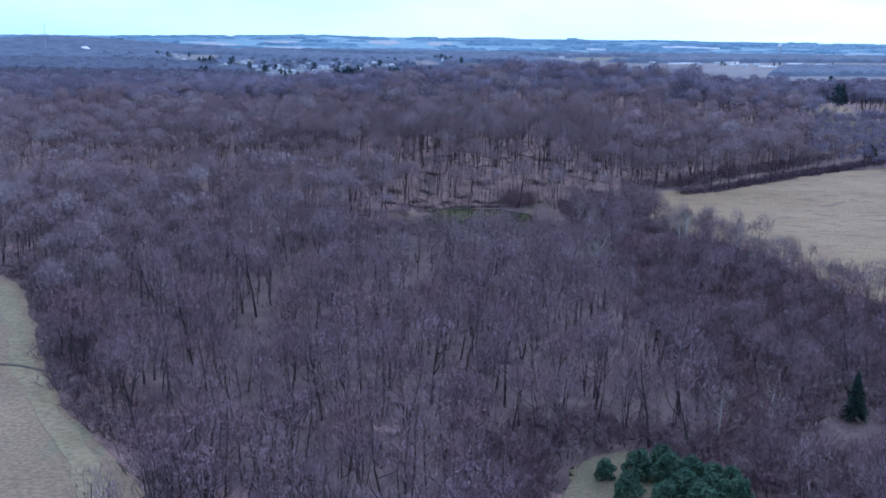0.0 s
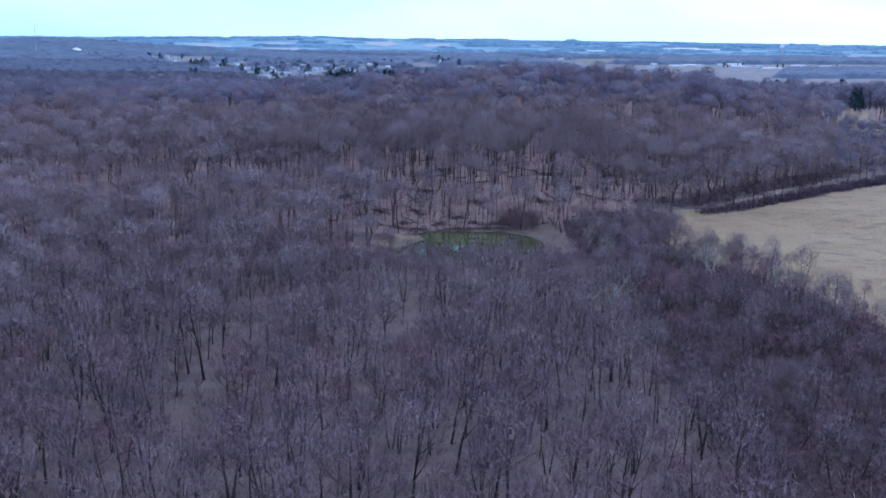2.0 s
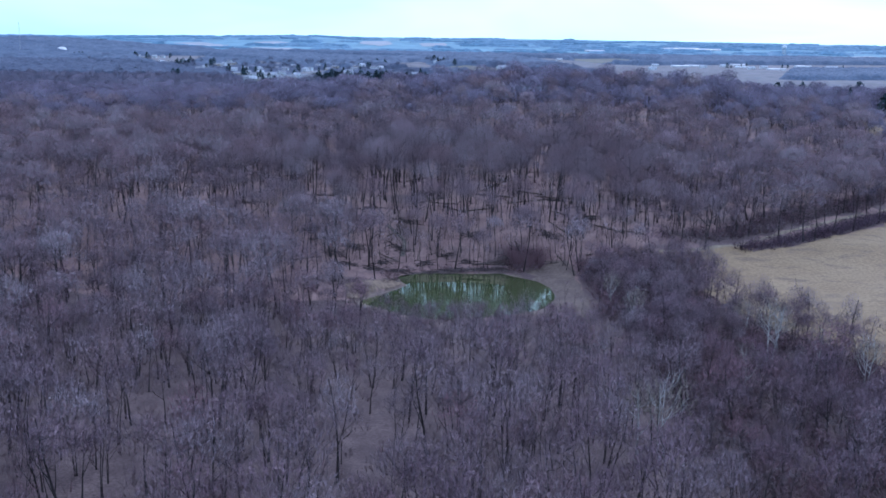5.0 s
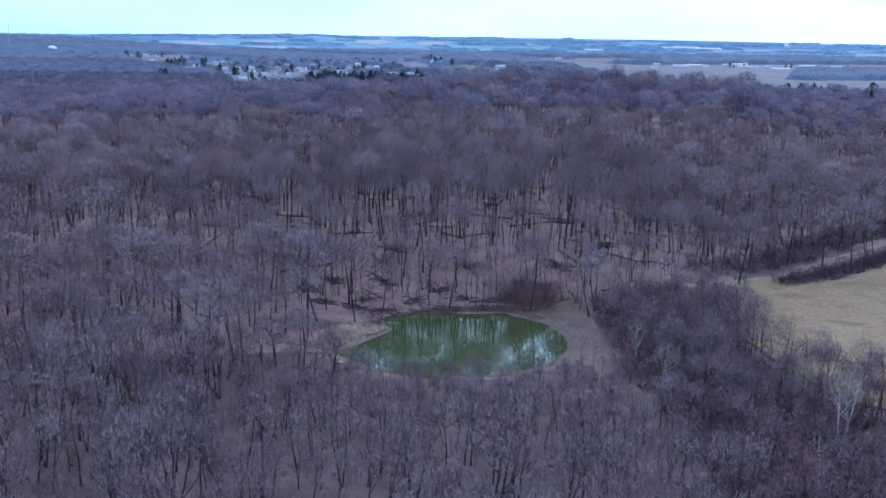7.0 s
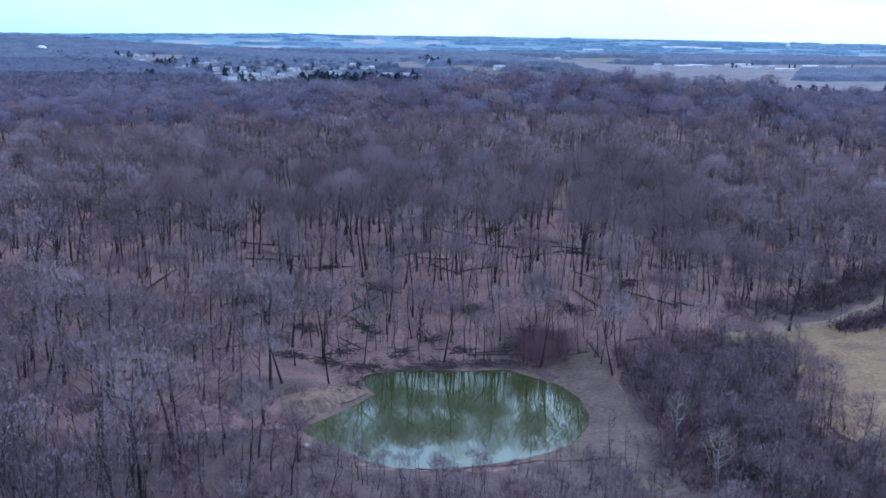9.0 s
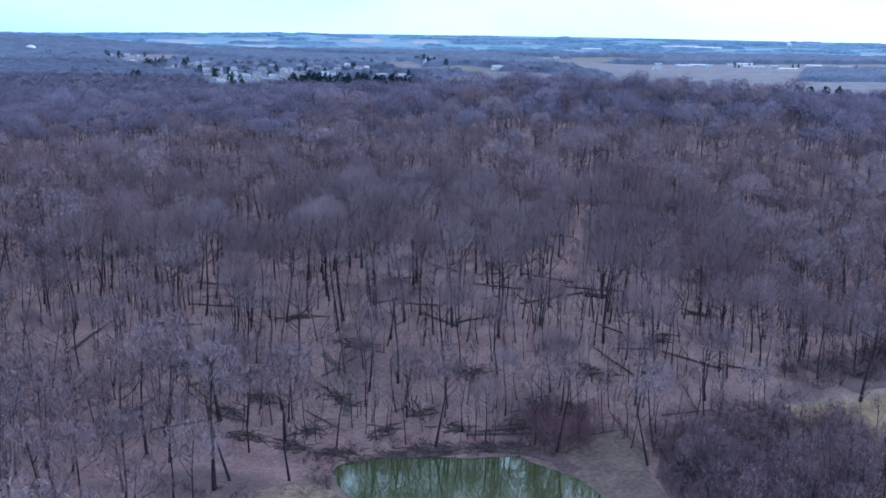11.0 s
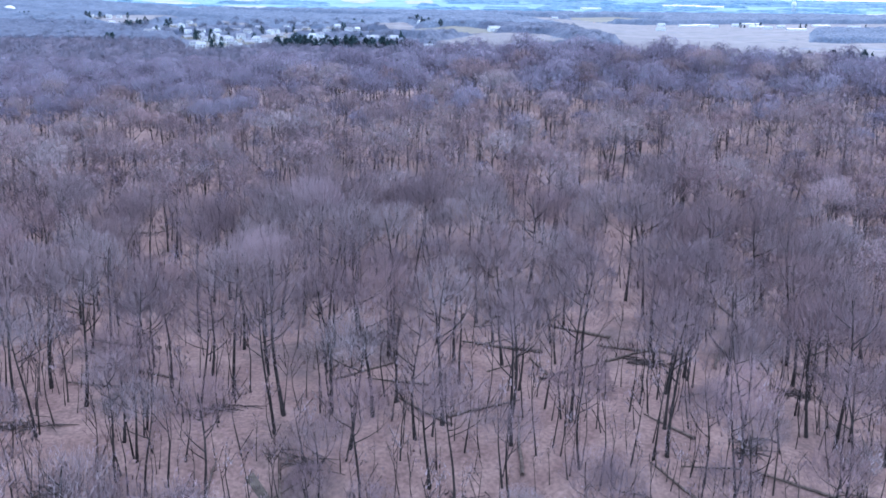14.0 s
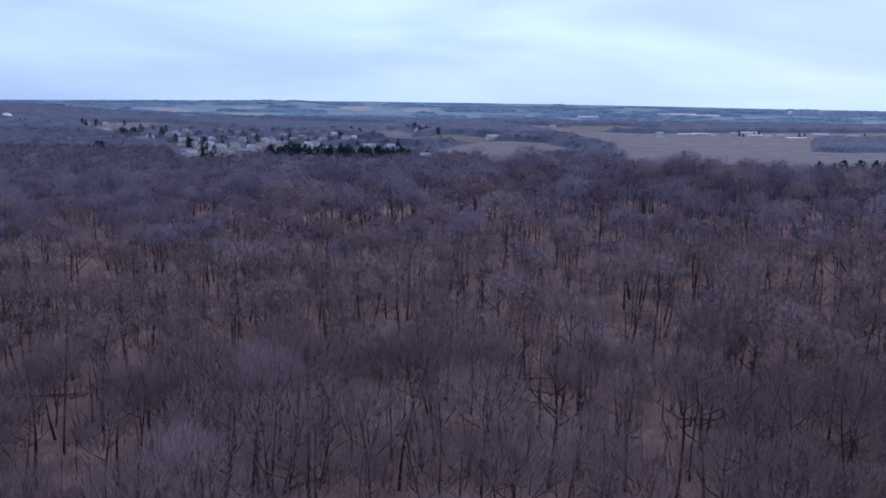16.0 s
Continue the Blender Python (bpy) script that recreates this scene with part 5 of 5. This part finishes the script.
canopy("far_woodland", lambda x, y: step(0, -14, poly_dist(SQUARE_WOOD, x, y)), CANOPY, 500, 980, 1540, 2260, 5.0, 11.0, "square wood in the plain, tinted blue for haze")

for i in range(46):
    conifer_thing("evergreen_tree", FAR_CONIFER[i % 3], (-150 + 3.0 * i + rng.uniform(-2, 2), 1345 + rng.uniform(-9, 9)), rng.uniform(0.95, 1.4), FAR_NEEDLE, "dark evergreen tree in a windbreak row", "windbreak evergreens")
WEST_EVERGREENS = [(-796, 2365), (-761, 2296), (-781, 2371), (-646, 2297), (-660, 2359), (-630, 2328), (-464, 1924), (-472, 1962), (-449, 1895), (-463, 1977), (-482, 2050), (-453, 1962), (-482, 2096), (-473, 2081), (-426, 2017), (-426, 2043), (-290, 1617), (-280, 1586), (-352, 1440), (-344, 1430), (-345, 1443), (-333, 1421), (-326, 1460), (-325, 1467), (-430, 1569), (-509, 1873)]
EAST_EVERGREENS = [(-247, 1500), (-184, 1245), (-177, 1311), (-147, 1476), (-147, 1521), (-137, 1426), (-140, 1492), (-137, 1958), (-132, 1943), (-130, 2111), (-111, 2029), (-36, 2410), (-34, 2513), (-23, 2108), (-15, 2053), (-11, 2029), (-4, 2091), (-37, 1680), (16, 2028), (596, 2346), (603, 2342), (632, 2369), (662, 2435), (717, 2360), (739, 2391), (870, 2422)]
PLAIN_EVERGREENS = [(330, 1172), (340, 1178), (362, 1168), (370, 1172), (352, 1176), (392, 1166), (400, 1170), (420, 1172), (432, 1168), (310, 1170), (318, 1174)]
for i, (px, py) in enumerate(WEST_EVERGREENS + EAST_EVERGREENS + PLAIN_EVERGREENS):
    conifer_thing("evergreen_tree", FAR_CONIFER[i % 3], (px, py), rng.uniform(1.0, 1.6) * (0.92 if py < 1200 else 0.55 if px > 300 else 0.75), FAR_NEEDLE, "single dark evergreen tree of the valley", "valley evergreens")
for i in range(26):
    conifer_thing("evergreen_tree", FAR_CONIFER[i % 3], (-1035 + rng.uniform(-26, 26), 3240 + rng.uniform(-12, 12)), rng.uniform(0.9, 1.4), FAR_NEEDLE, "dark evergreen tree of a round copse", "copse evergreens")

# ---- buildings of the valley ----
WHITE_WALL = material("white_siding", (0.60, 0.63, 0.66), (0.72, 0.74, 0.76), 0.2, rough=0.6, fine=1.0)
TAN_WALL = material("tan_siding", (0.42, 0.38, 0.32), (0.52, 0.47, 0.40), 0.2, rough=0.7, fine=1.0)
GREY_ROOF = material("grey_shingles", (0.24, 0.25, 0.28), (0.34, 0.35, 0.38), 0.3, fine=1.5)
PALE_ROOF = material("pale_metal_roof", (0.38, 0.40, 0.44), (0.50, 0.53, 0.57), 0.1, rough=0.45, fine=0.8)
DARK_GLASS = material("window_glass", (0.03, 0.035, 0.045), (0.05, 0.055, 0.07), 0.5, rough=0.1, spec=0.5)
DOOR_PAINT = material("door_paint", (0.16, 0.10, 0.08), (0.22, 0.14, 0.10), 0.8, rough=0.5)
STEEL = material("galvanised_steel", (0.42, 0.43, 0.45), (0.55, 0.56, 0.58), 0.5, rough=0.4, fine=1.2)
TANK_PAINT = material("tank_paint", (0.70, 0.71, 0.72), (0.80, 0.80, 0.80), 0.3, rough=0.4, fine=0.8)


def box(cx, cy, cz, sx, sy, sz):
    V = np.array([(cx + sx * i / 2, cy + sy * j / 2, cz + sz * k / 2) for i in (-1, 1) for j in (-1, 1) for k in (-1, 1)])
    F = np.array([(0, 1, 3, 2), (4, 6, 7, 5), (0, 4, 5, 1), (2, 3, 7, 6), (0, 2, 6, 4), (1, 5, 7, 3)])
    return V, F


def house(name, w, d, h, rise, wall, roof, label, windows=3, group="houses of the village"):
    """A gabled house: walls, overhanging roof, door, windows, chimney."""
    root = new(name)
    V = np.array([(-w / 2, -d / 2, -0.5), (w / 2, -d / 2, -0.5), (w / 2, d / 2, -0.5), (-w / 2, d / 2, -0.5), (-w / 2, -d / 2, h), (w / 2, -d / 2, h), (w / 2, d / 2, h), (-w / 2, d / 2, h), (-w / 2, 0, h + rise), (w / 2, 0, h + rise)])
    me = bpy.data.meshes.new("wall")
    me.from_pydata(V.tolist(), [], [(0, 1, 5, 4), (2, 3, 7, 6), (1, 2, 6, 9, 5), (3, 0, 4, 8, 7)])
    me.materials.append(wall)
    new("wall", me).parent = root
    o, t = 0.5, 0.25
    s = rise / (d / 2)
    R = [(-w / 2 - o, -d / 2 - o, h - o * s), (w / 2 + o, -d / 2 - o, h - o * s), (w / 2 + o, 0, h + rise), (-w / 2 - o, 0, h + rise), (w / 2 + o, d / 2 + o, h - o * s), (-w / 2 - o, d / 2 + o, h - o * s)]
    R = R + [(x, y, z + t) for x, y, z in R]
    me = bpy.data.meshes.new("roof")
    me.from_pydata(R, [], [(6, 7, 8, 9), (9, 8, 10, 11), (0, 3, 2, 1), (3, 5, 4, 2), (0, 1, 7, 6), (5, 11, 10, 4), (1, 2, 8, 7), (2, 4, 10, 8), (0, 6, 9, 3), (3, 9, 11, 5)])
    me.materials.append(roof)
    new("roof", me).parent = root
    part("door", *box(-w * 0.1, -d / 2, 1.05, 1.0, 0.12, 2.1), DOOR_PAINT, root)
    for i in range(windows):
        px = -w / 2 + w * (i + 0.5) / windows
        if abs(px + w * 0.1) > 1.0:
            part("window", *box(px, -d / 2, 1.6, 1.1, 0.1, 1.2), DARK_GLASS, root)
        if h > 4:
            part("window", *box(px, -d / 2, 4.2, 1.1, 0.1, 1.2), DARK_GLASS, root)
    part("chimney", *box(w * 0.28, d * 0.15, h + rise * 0.9, 0.8, 0.8, 2.0), DOOR_PAINT, root)
    return tagged(root, label, "house", group)


def place(ob, px, py, turn):
    ob.matrix_basis = pose(px, py, float(height(px, py)) + 1.0, 0, 0, turn)


MODELS = [house("house", 13, 8.5, 5.4, 2.8, WHITE_WALL, GREY_ROOF, "white two-storey house with a grey gable roof"),
          house("house", 15, 9, 3.2, 2.4, TAN_WALL, GREY_ROOF, "low tan house with a grey roof"),
          house("house", 12, 9, 5.2, 3.4, WHITE_WALL, PALE_ROOF, "white house with a pale metal roof")]
for i, (px, py) in enumerate(HOUSES):
    ob = MODELS[i] if i < 3 else copy_thing(MODELS[i % 3], pose(0, 0, 0))
    place(ob, px, py, rng.uniform(-50, 50))
    ob.scale = (0.8, 0.8, 0.8)
    if i % 2 == 0:
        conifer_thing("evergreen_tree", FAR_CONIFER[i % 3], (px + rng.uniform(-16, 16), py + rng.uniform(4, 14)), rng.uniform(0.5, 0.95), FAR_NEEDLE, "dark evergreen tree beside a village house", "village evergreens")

LONG = [house("shed", 60, 16, 4.0, 2.4, WHITE_WALL, PALE_ROOF, "long white farm shed with a pale metal roof", 5, "farm sheds"),
        house("barn", 24, 13, 5.5, 4.5, WHITE_WALL, PALE_ROOF, "pale barn with a metal gable roof", 3, "farm sheds")]
for i, (k, px, py, turn) in enumerate([(0, -804, 2496, 4), (1, 98, 1919, 20), (0, -786, 2528, 0), (0, -762, 2507, -5), (1, -719, 2444, 10), (1, -708, 2438, 8), (1, 285, 2775, 10), (1, 391, 2104, 5), (1, 446, 2359, 0), (0, 499, 2365, 3), (0, 540, 2419, 0), (1, 536, 2310, 12), (0, 632, 2349, -4), (1, 621, 2253, 6), (1, 667, 2324, 2), (0, 658, 2209, 0), (0, 804, 2489, 2), (1, 819, 2366, 0), (1, 832, 2372, 9), (1, 600, 2392, 0), (0, 669, 2528, 0), (0, 131, 3008, 2), (1, 52, 2841, 5)]):
    ob = LONG[i] if i < 2 else copy_thing(LONG[k], pose(0, 0, 0))
    place(ob, px, py, turn)
    ob.scale = (0.6, 0.6, 0.6) if px > 100 else (0.8, 0.8, 0.8)
for px, py, w in ((774, 3860, 1.3), (850, 3880, 1.5), (905, 3790, 1.5), (466, 3447, 1.0)):
    ob = copy_thing(LONG[0], pose(0, 0, 0))
    ob.matrix_basis = pose(px, py, float(height(px, py)) + 3, 0, 0, 0) @ Matrix.Diagonal((w, 1.2, 1.2, 1))


def dome_store(px, py):
    root = new("storage_dome")
    V, F, n, m = [], [], 20, 6
    for i in range(m + 1):
        e = math.pi / 2 * i / m
        V += [(13 * math.cos(e) * math.cos(2 * math.pi * j / n), 13 * math.cos(e) * math.sin(2 * math.pi * j / n), 4 + 11 * math.sin(e)) for j in range(n)]
    F = [(i * n + j, i * n + (j + 1) % n, (i + 1) * n + (j + 1) % n, (i + 1) * n + j) for i in range(m) for j in range(n)]
    part("roof", V, F, TANK_PAINT, root, smooth=True)
    v, f = tube([(0, 0, -1), (0, 0, 4)], [13, 13], 20)
    part("wall", v, f, TAN_WALL, root, smooth=True)
    place(root, px, py, 0)
    tagged(root, "white round storage dome beside a wood", "dome")


dome_store(-900, 2578)


def water_tower(px, py):
    root = new("water_tower")
    for i in range(6):
        a = math.pi / 3 * i
        part("leg", *tube([(6 * math.cos(a), 6 * math.sin(a), -1), (5 * math.cos(a), 5 * math.sin(a), 26)], [0.45, 0.45], 6), STEEL, root)
    part("riser", *tube([(0, 0, -1), (0, 0, 26)], [1.1, 1.1], 8), STEEL, root)
    part("tank", *tube([(0, 0, 24), (0, 0, 26), (0, 0, 33), (0, 0, 36), (0, 0, 37)], [2, 6.5, 6.5, 3.5, 0.1], 16), TANK_PAINT, root, smooth=True)
    place(root, px, py, 0)
    tagged(root, "white water tower on steel legs", "water tower")


water_tower(1005, 3263)


def radio_mast(px, py, tall):
    root = new("radio_mast")
    for i in range(3):
        a = 2 * math.pi * i / 3
        part("leg", *tube([(1.2 * math.cos(a), 1.2 * math.sin(a), -1), (0.5 * math.cos(a), 0.5 * math.sin(a), tall)], [0.16, 0.10], 4), STEEL, root)
    bits = []
    for k in range(24):
        z0, z1 = tall * k / 24, tall * (k + 1) / 24
        for i in range(3):
            a, c = 2 * math.pi * i / 3, 2 * math.pi * (i + 1) / 3
            r0, r1 = 1.2 - 0.7 * k / 24, 1.2 - 0.7 * (k + 1) / 24
            bits.append(tube([(r0 * math.cos(a), r0 * math.sin(a), z0), (r1 * math.cos(c), r1 * math.sin(c), z1)], [0.07, 0.07], 3))
    part("lattice", *join(bits), STEEL, root)
    place(root, px, py, 0)
    tagged(root, "thin grey lattice radio mast over woods", "radio mast")


radio_mast(-986, 2550, 68)

# the clearing with its drive east of the hill
patch("clearing", CLEARING, STRAW, "pale grass clearing among trees", 6.0, 0.7, "clearing")
patch("drive", ribbon(DRIVE_LINE, 2.2), TRACK, "pale gravel drive through trees", 3.0, 0.8, "drive")


def parked_car(px, py, turn):
    """A small pale car: body, cabin glass, wheels with rims."""
    root = new("car")
    bm = bmesh.new()
    bmesh.ops.create_cube(bm, size=1.0, matrix=Matrix.Translation((0, 0, 0.62)) @ Matrix.Diagonal((4.3, 1.75, 0.62, 1)))
    bmesh.ops.bevel(bm, geom=bm.edges[:], offset=0.12, segments=2, affect="EDGES")
    me = bpy.data.meshes.new("body")
    bm.to_mesh(me)
    bm.free()
    me.materials.append(TANK_PAINT)
    new("body", me).parent = root
    V = [(-1.5, -0.8, 0.92), (0.9, -0.8, 0.92), (0.9, 0.8, 0.92), (-1.5, 0.8, 0.92), (-1.1, -0.65, 1.42), (0.3, -0.65, 1.42), (0.3, 0.65, 1.42), (-1.1, 0.65, 1.42)]
    part("cabin_glass", V, [(0, 1, 5, 4), (1, 2, 6, 5), (2, 3, 7, 6), (3, 0, 4, 7), (4, 5, 6, 7)], DARK_GLASS, root)
    part("roof", *box(-0.4, 0, 1.45, 1.3, 1.25, 0.06), TANK_PAINT, root)
    for sx in (-1.35, 1.35):
        for sy in (-0.82, 0.82):
            tyre = part("tyre", *tube([(sx, sy - 0.1, 0.33), (sx, sy + 0.1, 0.33)], [0.33, 0.33], 12), DARK_GLASS, root)
            part("rim", *tube([(sx, sy - 0.11, 0.33), (sx, sy + 0.11, 0.33)], [0.18, 0.18], 8), STEEL, tyre)
    root.matrix_basis = pose(px, py, float(height(px, py)) + 0.2, 0, 0, turn)
    tagged(root, "white car parked beside a gravel drive", "car")


parked_car(238.5, 633, 12)
for px, py, size in ((231.5, 652, 1.35), (236, 648, 1.75)):
    tree_thing("yard_bush", BUSH[0], (px, py), 40, size, SHRUB_TWIG, SHRUB_TWIG, "dark round leafless bush in a clearing", "bushes of the clearing")
